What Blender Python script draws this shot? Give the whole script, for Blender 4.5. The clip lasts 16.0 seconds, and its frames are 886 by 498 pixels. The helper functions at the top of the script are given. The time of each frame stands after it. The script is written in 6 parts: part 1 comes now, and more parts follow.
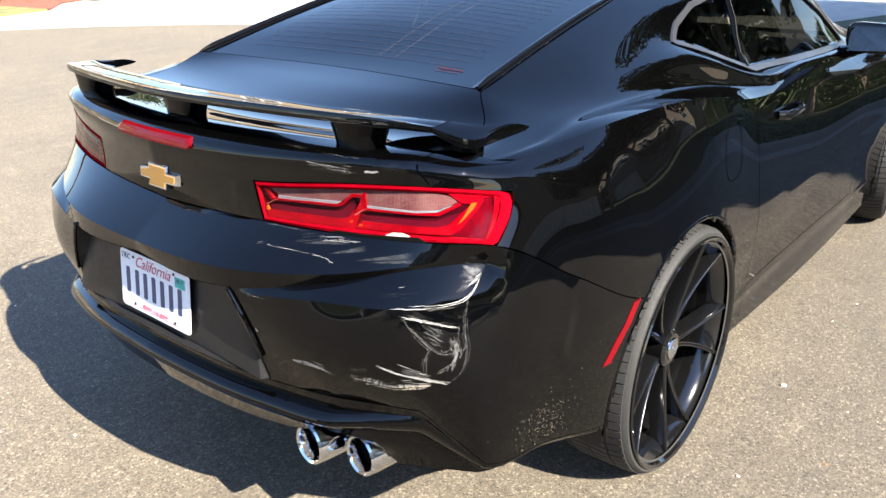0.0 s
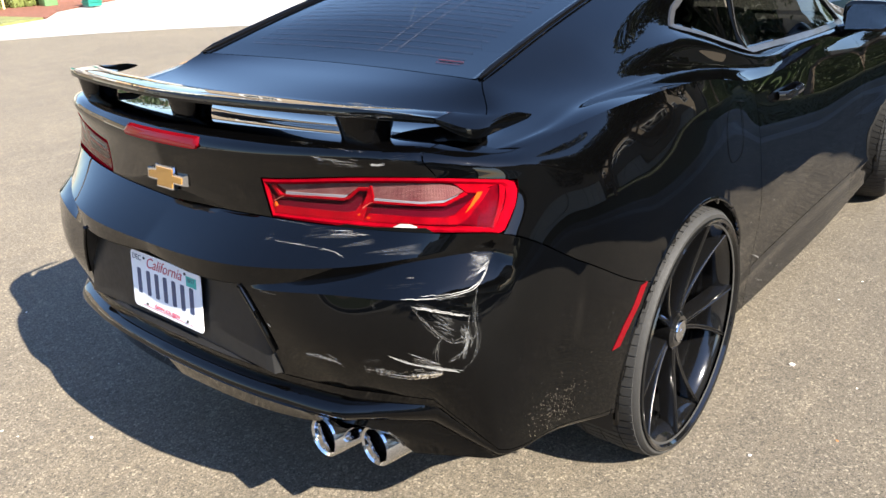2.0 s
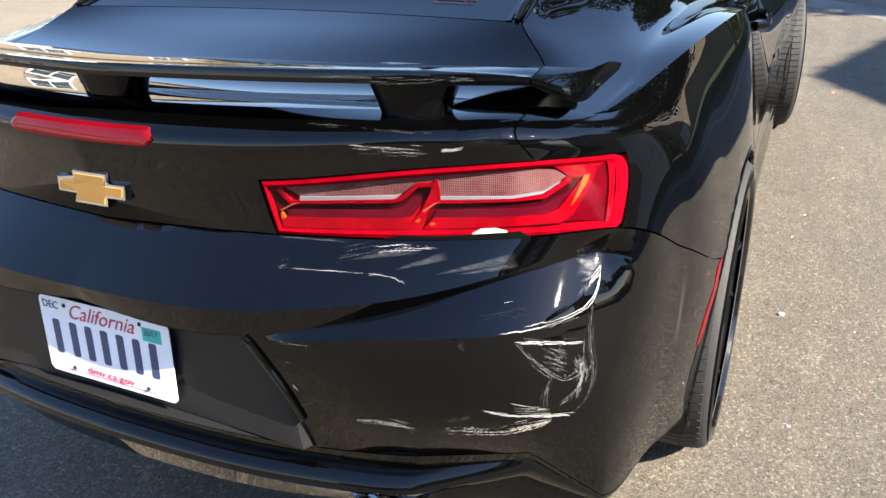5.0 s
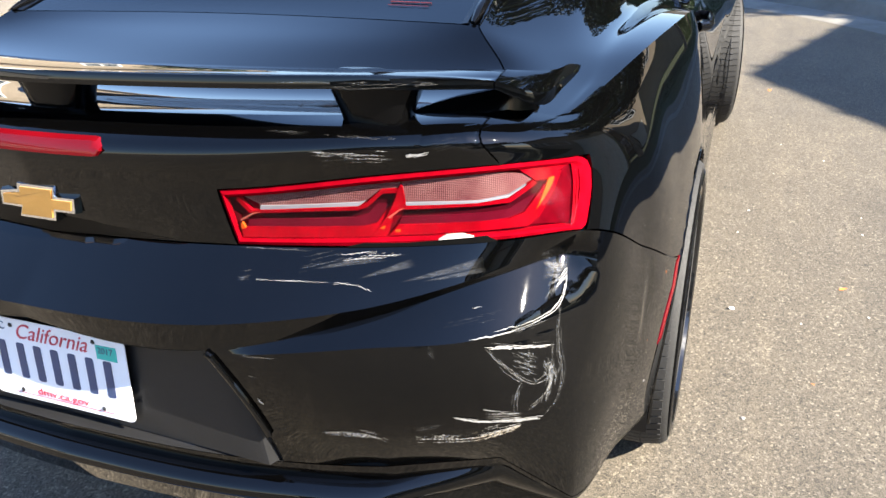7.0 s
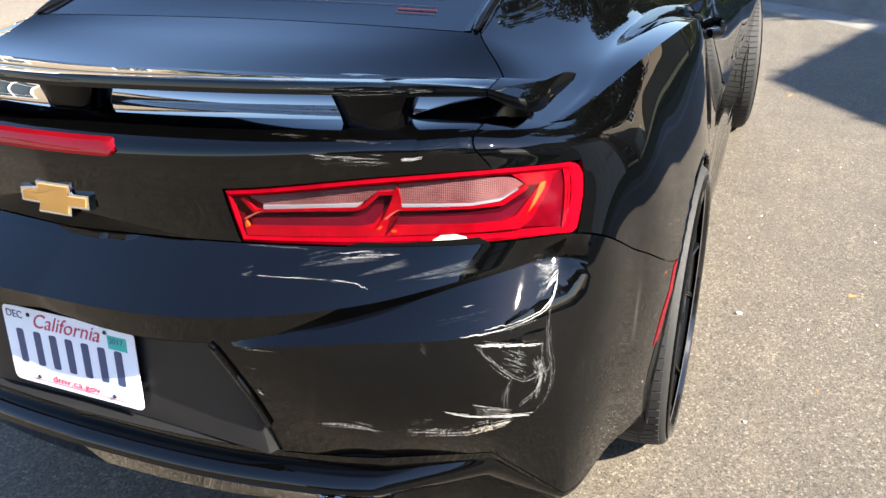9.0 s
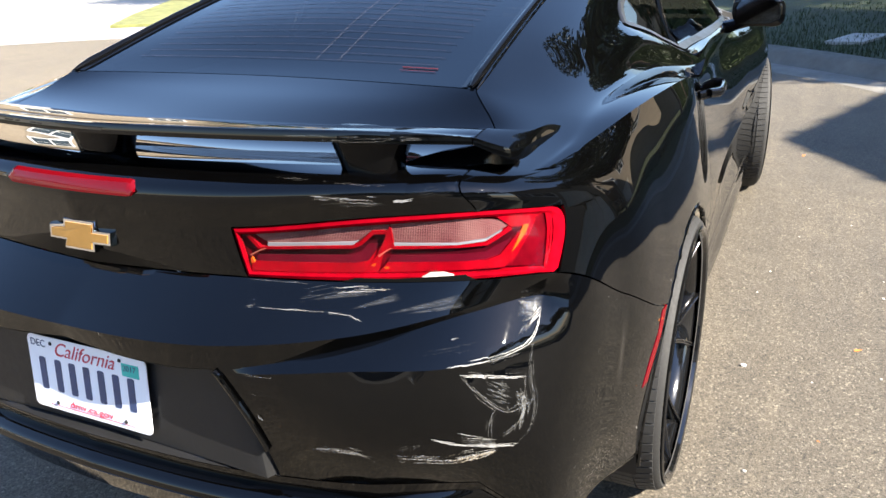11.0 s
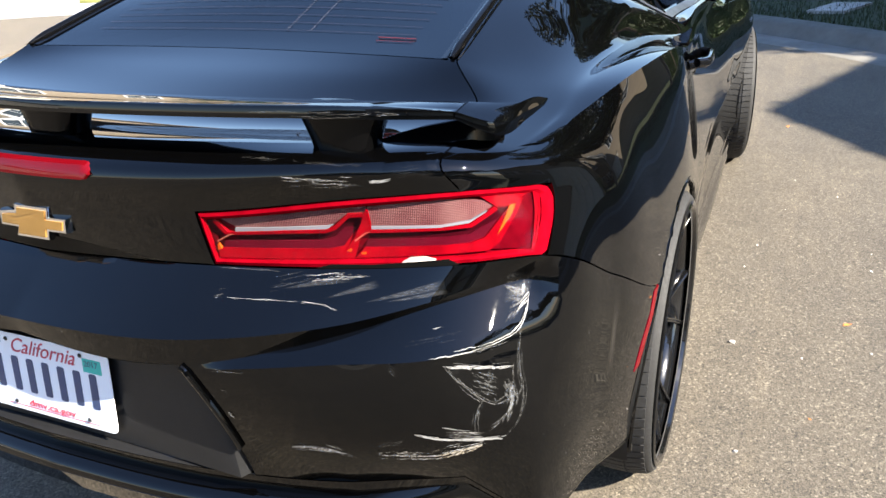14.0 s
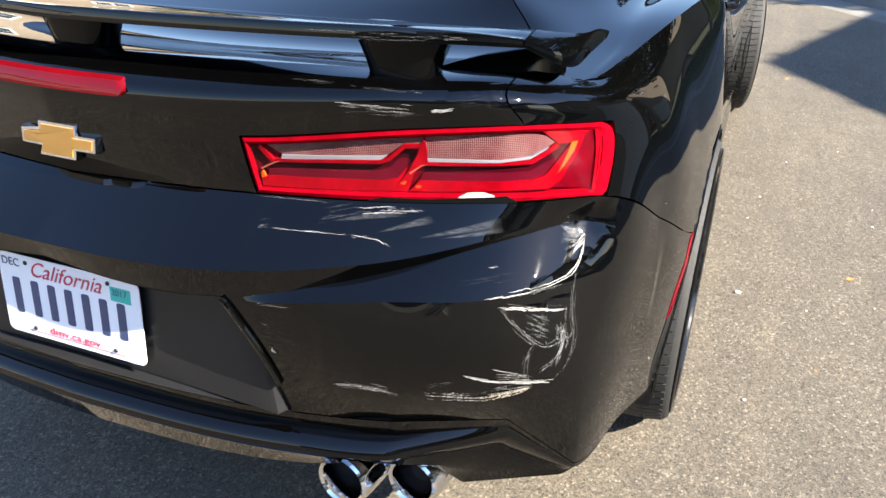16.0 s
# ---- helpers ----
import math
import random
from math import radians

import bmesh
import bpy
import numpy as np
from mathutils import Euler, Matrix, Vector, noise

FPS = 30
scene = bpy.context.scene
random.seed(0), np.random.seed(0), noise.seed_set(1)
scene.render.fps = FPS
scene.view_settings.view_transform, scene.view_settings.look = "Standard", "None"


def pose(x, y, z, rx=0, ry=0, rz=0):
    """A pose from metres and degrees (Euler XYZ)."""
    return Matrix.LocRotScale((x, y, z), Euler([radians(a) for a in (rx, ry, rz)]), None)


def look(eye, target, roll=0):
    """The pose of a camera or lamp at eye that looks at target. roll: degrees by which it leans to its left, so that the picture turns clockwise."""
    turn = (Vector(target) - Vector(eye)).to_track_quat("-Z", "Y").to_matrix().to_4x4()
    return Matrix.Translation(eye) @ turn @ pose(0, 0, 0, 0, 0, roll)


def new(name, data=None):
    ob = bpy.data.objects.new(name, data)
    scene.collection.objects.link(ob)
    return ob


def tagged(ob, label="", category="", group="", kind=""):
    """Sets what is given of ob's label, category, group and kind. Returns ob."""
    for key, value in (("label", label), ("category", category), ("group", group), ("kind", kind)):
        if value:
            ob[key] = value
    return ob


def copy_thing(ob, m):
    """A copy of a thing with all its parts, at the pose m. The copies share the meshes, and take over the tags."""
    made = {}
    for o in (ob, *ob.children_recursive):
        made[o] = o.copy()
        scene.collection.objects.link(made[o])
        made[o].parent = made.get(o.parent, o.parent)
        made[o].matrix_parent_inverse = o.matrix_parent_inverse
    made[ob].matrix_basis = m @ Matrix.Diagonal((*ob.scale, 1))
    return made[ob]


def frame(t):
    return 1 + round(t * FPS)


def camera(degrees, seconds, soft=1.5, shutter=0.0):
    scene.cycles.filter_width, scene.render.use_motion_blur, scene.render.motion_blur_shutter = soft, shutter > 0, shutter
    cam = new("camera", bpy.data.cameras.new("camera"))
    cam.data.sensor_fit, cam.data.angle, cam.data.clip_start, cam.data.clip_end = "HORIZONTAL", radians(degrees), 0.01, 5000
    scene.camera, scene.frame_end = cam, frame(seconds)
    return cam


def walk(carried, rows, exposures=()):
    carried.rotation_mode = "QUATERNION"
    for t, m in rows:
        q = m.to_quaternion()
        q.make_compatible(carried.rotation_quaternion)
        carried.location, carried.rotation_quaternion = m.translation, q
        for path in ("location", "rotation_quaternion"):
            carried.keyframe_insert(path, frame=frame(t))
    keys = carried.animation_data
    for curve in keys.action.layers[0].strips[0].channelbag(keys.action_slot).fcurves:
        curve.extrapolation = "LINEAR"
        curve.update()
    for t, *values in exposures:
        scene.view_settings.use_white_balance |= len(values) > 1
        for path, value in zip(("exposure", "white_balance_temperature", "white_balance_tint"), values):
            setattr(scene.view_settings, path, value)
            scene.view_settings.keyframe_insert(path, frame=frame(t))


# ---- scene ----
cam = camera(59.3, 16.0)
PATH = [
    (0, (1.667, -0.921, 1.485), (0.488, 0.512, 0.739), -0.4),
    (0.5, (1.692, -0.974, 1.511), (0.46, 0.454, 0.845), -2.0),
    (1, (1.673, -0.971, 1.496), (0.445, 0.454, 0.82), -2.4),
    (1.5, (1.67, -0.957, 1.49), (0.457, 0.469, 0.787), -2.4),
    (2, (1.673, -0.943, 1.482), (0.49, 0.481, 0.724), -2.5),
    (2.5, (1.64, -0.949, 1.484), (0.502, 0.506, 0.717), -1.9),
    (3, (1.523, -0.964, 1.46), (0.454, 0.527, 0.663), -2.4),
    (3.5, (1.321, -0.84, 1.41), (0.302, 0.651, 0.552), -2.4),
    (3.7, (1.264, -0.796, 1.403), (0.277, 0.7, 0.515), -2.6),
    (5.8, (1.018, -0.806, 1.423), (0.328, 0.846, 0.532), -2.7),
    (6, (1.018, -0.8, 1.418), (0.342, 0.856, 0.524), -2.6),
    (6.5, (1.019, -0.801, 1.419), (0.347, 0.858, 0.526), -2.7),
    (7, (1.017, -0.8, 1.417), (0.358, 0.863, 0.521), -2.5),
    (7.5, (1.017, -0.796, 1.413), (0.357, 0.859, 0.504), -2.9),
    (8, (1.02, -0.789, 1.423), (0.347, 0.84, 0.479), -3.1),
    (8.5, (1.039, -0.805, 1.434), (0.353, 0.835, 0.518), -2.6),
    (9, (1.073, -0.821, 1.436), (0.359, 0.82, 0.543), -2.4),
    (9.5, (1.11, -0.862, 1.438), (0.34, 0.776, 0.587), -1.8),
    (9.7, (1.119, -0.877, 1.44), (0.338, 0.771, 0.619), -1.5),
    (11.8, (1.178, -0.886, 1.441), (0.377, 0.788, 0.695), -3.0),
    (12, (1.173, -0.882, 1.438), (0.37, 0.789, 0.689), -3.0),
    (12.5, (1.167, -0.866, 1.436), (0.38, 0.809, 0.679), -3.0),
    (13, (1.154, -0.843, 1.427), (0.389, 0.838, 0.658), -2.6),
    (13.5, (1.143, -0.825, 1.425), (0.386, 0.847, 0.631), -2.3),
    (14, (1.133, -0.81, 1.42), (0.387, 0.857, 0.606), -2.7),
    (14.5, (1.122, -0.812, 1.421), (0.384, 0.854, 0.598), -2.6),
    (15, (1.116, -0.808, 1.425), (0.385, 0.862, 0.601), -2.1),
    (15.5, (1.072, -0.808, 1.418), (0.326, 0.835, 0.555), -2.1),
    (16, (0.999, -0.82, 1.393), (0.344, 0.814, 0.444), 0.4),
]
walk(cam, [(t, look(eye, target, roll)) for t, eye, target, roll in PATH], [(0, 2.34), (1.0, 2.13), (2.5, 2.08), (3.5, 2.08), (6.0, 2.46), (8.0, 2.5), (9.5, 2.44), (12.0, 2.26), (15.0, 2.32), (16.0, 2.42)])

# ---- world, sun ----
SUN_FROM = Vector((1.28, -0.17, 1.0)).normalized()
sun_el = math.asin(SUN_FROM.z)
sun_az = math.atan2(SUN_FROM.x, SUN_FROM.y)
world = bpy.data.worlds.new("world")
scene.world = world
world.use_nodes = True
wn = world.node_tree.nodes
sky = wn.new("ShaderNodeTexSky")
sky.sky_type = "NISHITA"
sky.sun_disc = False
sky.sun_elevation, sky.sun_rotation = sun_el, sun_az
sky.air_density, sky.dust_density, sky.ozone_density = 1.4, 0.3, 7.0
tint = wn.new("ShaderNodeMixRGB")
tint.blend_type, tint.inputs[0].default_value, tint.inputs[2].default_value = "MULTIPLY", 1.0, (1.08, 0.97, 0.98, 1)
world.node_tree.links.new(sky.outputs[0], tint.inputs[1])
world.node_tree.links.new(tint.outputs[0], wn["Background"].inputs[0])
wn["Background"].inputs[1].default_value = 0.094
sun = new("sun", bpy.data.lights.new("sun", "SUN"))
sun.data.energy, sun.data.angle, sun.data.color = 5.0, radians(0.53), (1.0, 0.92, 0.79)
sun.matrix_world = look(SUN_FROM * 60, (0, 0, 0))
scene.view_settings.exposure = 2.3


# ---- materials ----
def nodes_of(name):
    m = bpy.data.materials.new(name)
    m.use_nodes = True
    return m, m.node_tree.nodes, m.node_tree.links, m.node_tree.nodes["Principled BSDF"]


def setp(p, **kw):
    for key, v in kw.items():
        p.inputs[key.replace("_", " ")].default_value = v


def noise_node(n, l, scale, detail=4, coord="Object", stretch=None, rough=0.6):
    tc = n.new("ShaderNodeTexCoord")
    t = n.new("ShaderNodeTexNoise")
    t.inputs["Scale"].default_value, t.inputs["Detail"].default_value = scale, detail
    t.inputs["Roughness"].default_value = rough
    if stretch:
        mp = n.new("ShaderNodeMapping")
        mp.inputs["Scale"].default_value = stretch
        l.new(tc.outputs[coord], mp.inputs[0])
        l.new(mp.outputs[0], t.inputs["Vector"])
    else:
        l.new(tc.outputs[coord], t.inputs["Vector"])
    return t


def ramp_node(n, l, src, stops):
    r = n.new("ShaderNodeValToRGB")
    e = r.color_ramp.elements
    while len(e) < len(stops):
        e.new(0.5)
    for k, (pos, col) in zip(e, stops):
        k.position, k.color = pos, (*col, 1) if len(col) == 3 else (col[0], col[0], col[0], 1)
    l.new(src, r.inputs[0])
    return r


def bump_node(n, l, p, src, strength, dist):
    b = n.new("ShaderNodeBump")
    b.inputs["Strength"].default_value, b.inputs["Distance"].default_value = strength, dist
    l.new(src, b.inputs["Height"])
    l.new(b.outputs[0], p.inputs["Normal"])
    return b


def plain(name, col, rough=0.5, metal=0.0, var=0.12, scale=9.0, bump=0.0, coat=0.0, spec=0.5):
    """A surface of one colour with two scales of variation in tone and gloss."""
    m, n, l, p = nodes_of(name)
    setp(p, Roughness=rough, Metallic=metal, Coat_Weight=coat, Coat_Roughness=0.03, Specular_IOR_Level=spec)
    t = noise_node(n, l, scale, 6)
    lo = tuple(c * (1 - var) for c in col)
    hi = tuple(min(1, c * (1 + var)) for c in col)
    r = ramp_node(n, l, t.outputs[0], [(0.3, lo), (0.7, hi)])
    l.new(r.outputs[0], p.inputs["Base Color"])
    t2 = noise_node(n, l, scale * 7, 3)
    rr = ramp_node(n, l, t2.outputs[0], [(0.3, (max(0.0, rough * 0.85),)), (0.7, (min(1, rough * 1.15),))])
    l.new(rr.outputs[0], p.inputs["Roughness"])
    if bump:
        bump_node(n, l, p, t2.outputs[0], 0.5, bump)
    return m


def paint_material():
    """Deep black clear-coated paint with a thin film of road dust."""
    m, n, l, p = nodes_of("black_paint")
    setp(p, Coat_Weight=1.0, Coat_Roughness=0.012, Coat_IOR=1.42, Specular_IOR_Level=0.0)
    t = noise_node(n, l, 3.0, 8, rough=0.7)
    r = ramp_node(n, l, t.outputs[0], [(0.35, (0.0005, 0.0005, 0.0006)), (0.8, (0.0011, 0.0011, 0.0011))])
    l.new(r.outputs[0], p.inputs["Base Color"])
    t2 = noise_node(n, l, 55.0, 6, rough=0.75)
    rr = ramp_node(n, l, t2.outputs[0], [(0.45, (0.25,)), (0.75, (0.42,))])
    l.new(rr.outputs[0], p.inputs["Roughness"])
    rc = ramp_node(n, l, t2.outputs[0], [(0.45, (0.012,)), (0.9, (0.035,))])
    l.new(rc.outputs[0], p.inputs["Coat Roughness"])
    return m


def glass_material(name, tint, ior=1.5):
    m = bpy.data.materials.new(name)
    m.use_nodes = True
    n, l = m.node_tree.nodes, m.node_tree.links
    n.remove(n["Principled BSDF"])
    tr, gl, fr, mx = (n.new(k) for k in ("ShaderNodeBsdfTransparent", "ShaderNodeBsdfGlossy", "ShaderNodeFresnel", "ShaderNodeMixShader"))
    tr.inputs[0].default_value = (*tint, 1)
    gl.inputs["Roughness"].default_value = 0.015
    fr.inputs[0].default_value = ior
    l.new(fr.outputs[0], mx.inputs[0])
    l.new(tr.outputs[0], mx.inputs[1])
    l.new(gl.outputs[0], mx.inputs[2])
    l.new(mx.outputs[0], n["Material Output"].inputs[0])
    return m


def asphalt_material():
    """Sun-bleached asphalt: sandy binder, packed chips, small dark pits, broad mottling and pale drawn-out streaks."""
    m, n, l, p = nodes_of("asphalt")
    tc = n.new("ShaderNodeTexCoord")

    def cells_node(scale, feature="F1"):
        v = n.new("ShaderNodeTexVoronoi")
        v.feature = feature
        v.inputs["Scale"].default_value = scale
        v.inputs["Randomness"].default_value = 1.0
        l.new(tc.outputs["Object"], v.inputs["Vector"])
        return v

    chips, grit, pits = cells_node(150), cells_node(330), cells_node(75)
    fine = noise_node(n, l, 260, 3)
    mid = noise_node(n, l, 38, 7, rough=0.75)
    big = noise_node(n, l, 0.6, 6)
    patch = noise_node(n, l, 4.0, 5, rough=0.65)
    drawn = noise_node(n, l, 1.0, 6, stretch=(7.0, 0.5, 1.0), rough=0.7)
    stone = ramp_node(n, l, chips.outputs["Color"], [(0.05, (0.052, 0.045, 0.035)), (0.30, (0.090, 0.0775, 0.060)), (0.72, (0.115, 0.099, 0.077)), (0.92, (0.205, 0.18, 0.143))])
    layers = [
        ramp_node(n, l, grit.outputs["Color"], [(0.10, (0.55, 0.55, 0.55)), (0.45, (1.0, 1.0, 1.0)), (0.85, (1.36, 1.35, 1.32))]),
        ramp_node(n, l, pits.outputs["Distance"], [(0.12, (0.30, 0.29, 0.28)), (0.28, (1.0, 1.0, 1.0))]),
        ramp_node(n, l, fine.outputs[0], [(0.34, (0.55, 0.55, 0.55)), (0.52, (1.0, 0.99, 0.98)), (0.70, (1.28, 1.26, 1.23))]),
        ramp_node(n, l, mid.outputs[0], [(0.34, (0.84, 0.84, 0.85)), (0.66, (1.14, 1.13, 1.11))]),
        ramp_node(n, l, patch.outputs[0], [(0.32, (0.90, 0.90, 0.90)), (0.68, (1.10, 1.10, 1.09))]),
        ramp_node(n, l, big.outputs[0], [(0.3, (0.86, 0.86, 0.87)), (0.7, (1.13, 1.12, 1.09))]),
        ramp_node(n, l, drawn.outputs[0], [(0.5, (0.97, 0.97, 0.97)), (0.74, (1.2, 1.18, 1.14))]),
    ]
    # pits only in some of the cells
    few = ramp_node(n, l, pits.outputs["Color"], [(0.50, (0.0,)), (0.56, (1.0,))])
    last = stone.outputs[0]
    for k, r in enumerate(layers):
        mm = n.new("ShaderNodeMixRGB")
        mm.blend_type, mm.inputs[0].default_value = "MULTIPLY", 1
        if k == 1:
            l.new(few.outputs[0], mm.inputs[0])
        l.new(last, mm.inputs[1])
        l.new(r.outputs[0], mm.inputs[2])
        last = mm.outputs[0]
    l.new(last, p.inputs["Base Color"])
    setp(p, Roughness=0.85, Diffuse_Roughness=0.6)
    bump_node(n, l, p, fine.outputs[0], 0.7, 0.004)
    return m


PAINT = paint_material()
ASPHALT = asphalt_material()
GLOSS_BLACK = plain("gloss_black_plastic", (0.004, 0.004, 0.0043), 0.07, coat=0.0, spec=0.42)
SATIN_BLACK = plain("satin_black_plastic", (0.012, 0.012, 0.0125), 0.38, bump=0.0005, spec=0.25)
RUBBER = plain("rubber", (0.019, 0.0185, 0.018), 0.75, scale=30, bump=0.0006)
CHROME = plain("chrome", (0.75, 0.75, 0.76), 0.06, metal=1.0, var=0.04)
DARK_MIRROR = plain("dimmed_mirror", (0.10, 0.105, 0.115), 0.03, metal=1.0, var=0.03)
DARK_STEEL = plain("dark_metal", (0.05, 0.05, 0.052), 0.4, metal=0.8)
GOLD = plain("gold_enamel", (0.42, 0.22, 0.05), 0.38, metal=0.2, scale=60, coat=0.3, var=0.04)
RED_LENS = plain("red_plastic", (0.18, 0.0008, 0.005), 0.3, scale=32, var=0.3, spec=0.0)
WHEEL_BLACK = plain("gloss_black_wheel_paint", (0.004, 0.004, 0.0043), 0.12, coat=0.6, spec=0.4)
# orange for glints in the tail lamps, light put into the colour
AMBER_GLINT = plain("orange_glint", (0.40, 0.06, 0.008), 0.35, spec=0.0)
PLATE_WHITE = plain("reflective_white", (0.78, 0.79, 0.82), 0.35, var=0.03)
PLATE_BLUE = plain("navy_ink", (0.03, 0.05, 0.12), 0.4)
PLATE_RED = plain("red_ink", (0.5, 0.03, 0.06), 0.4)
TEAL = plain("teal_sticker", (0.02, 0.42, 0.36), 0.4)
MATT_BLACK = plain("matt_black_rubber", (0.002, 0.002, 0.0022), 0.14, spec=0.15)
TRIM_GREY = plain("bright_window_trim", (0.024, 0.024, 0.025), 0.35, scale=2)
BLACK_CABIN = plain("dark_cabin_trim", (0.02, 0.02, 0.021), 0.7)
TINT = glass_material("tinted_glass", (0.04, 0.046, 0.052), 1.5)
SIDE_TINT = glass_material("lightly_tinted_glass", (0.11, 0.125, 0.12), 1.45)
SCUFF = plain("scraped_white_paint", (0.25, 0.246, 0.24), 0.6, scale=140, var=0.3)
CONCRETE = plain("pale_concrete", (0.33, 0.31, 0.28), 0.85, scale=1.6, bump=0.002)
GUTTER = plain("pale_gutter_concrete", (0.155, 0.145, 0.125), 0.9, scale=2.6, var=0.25, bump=0.002)
# kerb concrete with the shade it stands in put into its grey
KERB = plain("shaded_kerb_concrete", (0.10, 0.096, 0.083), 0.9, scale=2.2, var=0.3, bump=0.003)
# lawn in two tones: full sun and shade are put into the greens
SUNLIT_GRASS = plain("sunny_lawn", (0.15, 0.155, 0.05), 0.9, scale=5, var=0.4, bump=0.01)
SHADED_GRASS = plain("lawn", (0.021, 0.032, 0.007), 0.9, scale=5, var=0.5, bump=0.01)
STUCCO = plain("beige_stucco", (0.31, 0.25, 0.18), 0.9, scale=4, bump=0.004)
STUCCO_WHITE = plain("white_stucco", (0.5, 0.48, 0.44), 0.9, scale=4, bump=0.004)
ROOF_TILE = plain("brown_roof_tile", (0.17, 0.115, 0.085), 0.8, scale=3, var=0.4)
WHITE_TRIM = plain("white_painted_wood", (0.78, 0.77, 0.74), 0.5)
BARK_MULCH = plain("red_bark_mulch", (0.16, 0.058, 0.035), 0.95, scale=14, var=0.6, bump=0.01)


# ---- building helpers ----
def part(name, bm, material, parent=None, label="", smooth=True, angle=32):
    me = bpy.data.meshes.new(name)
    bm.normal_update()
    bm.to_mesh(me)
    bm.free()
    me.materials.append(material)
    if smooth:
        for poly in me.polygons:
            poly.use_smooth = True
        me.set_sharp_from_angle(angle=radians(angle))
    ob = new(name, me)
    ob.parent = parent
    return tagged(ob, label) if label else ob


def empty(name, label, category, at=(0, 0, 0), group="", kind=""):
    ob = new(name)
    ob.matrix_basis = pose(*at)
    return tagged(ob, label, category, group, kind)


def box_bm(lo, hi, bevel=0.0, bm=None):
    own = bmesh.new()
    bmesh.ops.create_cube(own, size=1)
    lo, hi = Vector(lo), Vector(hi)
    for v in own.verts:
        v.co = Vector([lo[i] + (v.co[i] + 0.5) * (hi[i] - lo[i]) for i in range(3)])
    if bevel:
        bmesh.ops.bevel(own, geom=own.edges[:], offset=bevel, segments=2, affect="EDGES", profile=0.6)
    return own if bm is None else join(bm, own)


def join(bm, other):
    me = bpy.data.meshes.new("tmp")
    other.to_mesh(me)
    other.free()
    bm.from_mesh(me)
    bpy.data.meshes.remove(me)
    return bm


def catmull(pts, m):
    """Points of a smooth curve through pts, m steps a span."""
    p = [Vector(a) for a in pts]
    p = [p[0] * 2 - p[1]] + p + [p[-1] * 2 - p[-2]]
    out = []
    for i in range(1, len(p) - 2):
        for k in range(m):
            t = k / m
            a, b, c, d = p[i - 1 : i + 3]
            out.append(0.5 * (2 * b + (c - a) * t + (2 * a - 5 * b + 4 * c - d) * t * t + (3 * b - a - 3 * c + d) * t**3))
    return out + [p[-2]]


def spaced(pts, counts):
    """Like catmull, with a step count of its own for each span and no overshoot at uneven spans."""
    p = [Vector(a) for a in pts]
    n = len(p)
    tang = []
    for i in range(n):
        if i in (0, n - 1):
            tang.append(None)
            continue
        d0, d1 = (p[i] - p[i - 1]).length + 1e-6, (p[i + 1] - p[i]).length + 1e-6
        tang.append(((p[i] - p[i - 1]) / d0 * d1 + (p[i + 1] - p[i]) / d1 * d0) / (d0 + d1))
    tang[0] = (p[1] - p[0]) / ((p[1] - p[0]).length + 1e-6) * 1.5 - tang[1] * 0.5
    tang[-1] = (p[-1] - p[-2]) / ((p[-1] - p[-2]).length + 1e-6) * 1.5 - tang[-2] * 0.5
    out = []
    for i in range(n - 1):
        d = (p[i + 1] - p[i]).length
        for k in range(counts[i]):
            t = k / counts[i]
            h1, h2, h3, h4 = 2 * t**3 - 3 * t * t + 1, t**3 - 2 * t * t + t, -2 * t**3 + 3 * t * t, t**3 - t * t
            out.append(h1 * p[i] + h2 * d * tang[i] + h3 * p[i + 1] + h4 * d * tang[i + 1])
    return out + [p[-1]]


def tube_bm(pts, radius, sides=8, bm=None, closed=False):
    own = bm if bm is not None else bmesh.new()
    rings = []
    n = len(pts)
    for i, q in enumerate(pts):
        q = Vector(q)
        a, b = Vector(pts[max(i - 1, 0)]), Vector(pts[min(i + 1, n - 1)])
        d = (b - a).normalized()
        side = d.cross(Vector((0, 0, 1)))
        side = side.normalized() if side.length > 1e-3 else Vector((1, 0, 0))
        up = side.cross(d)
        r = radius[i] if isinstance(radius, (list, tuple)) else radius
        rings.append([own.verts.new(q + r * (math.cos(2 * math.pi * k / sides) * side + math.sin(2 * math.pi * k / sides) * up)) for k in range(sides)])
    for r0, r1 in zip(rings, rings[1:]):
        for k in range(sides):
            own.faces.new((r0[k], r0[(k + 1) % sides], r1[(k + 1) % sides], r1[k]))
    own.faces.new(rings[0][::-1])
    own.faces.new(rings[-1])
    return own


def lathe_bm(profile, steps, centre, axis="x", bm=None):
    """Turns (radius, along) pairs round an axis through centre."""
    own = bm if bm is not None else bmesh.new()
    rings = []
    for k in range(steps):
        a = 2 * math.pi * k / steps
        ring = []
        for r, s in profile:
            c, q = r * math.cos(a), r * math.sin(a)
            off = {"x": (s, c, q), "y": (c, s, q), "z": (c, q, s)}[axis]
            ring.append(own.verts.new(Vector(centre) + Vector(off)))
        rings.append(ring)
    for k in range(steps):
        r0, r1 = rings[k], rings[(k + 1) % steps]
        for i in range(len(profile) - 1):
            own.faces.new((r0[i], r0[i + 1], r1[i + 1], r1[i]))
    bmesh.ops.recalc_face_normals(own, faces=own.faces[:])
    return own


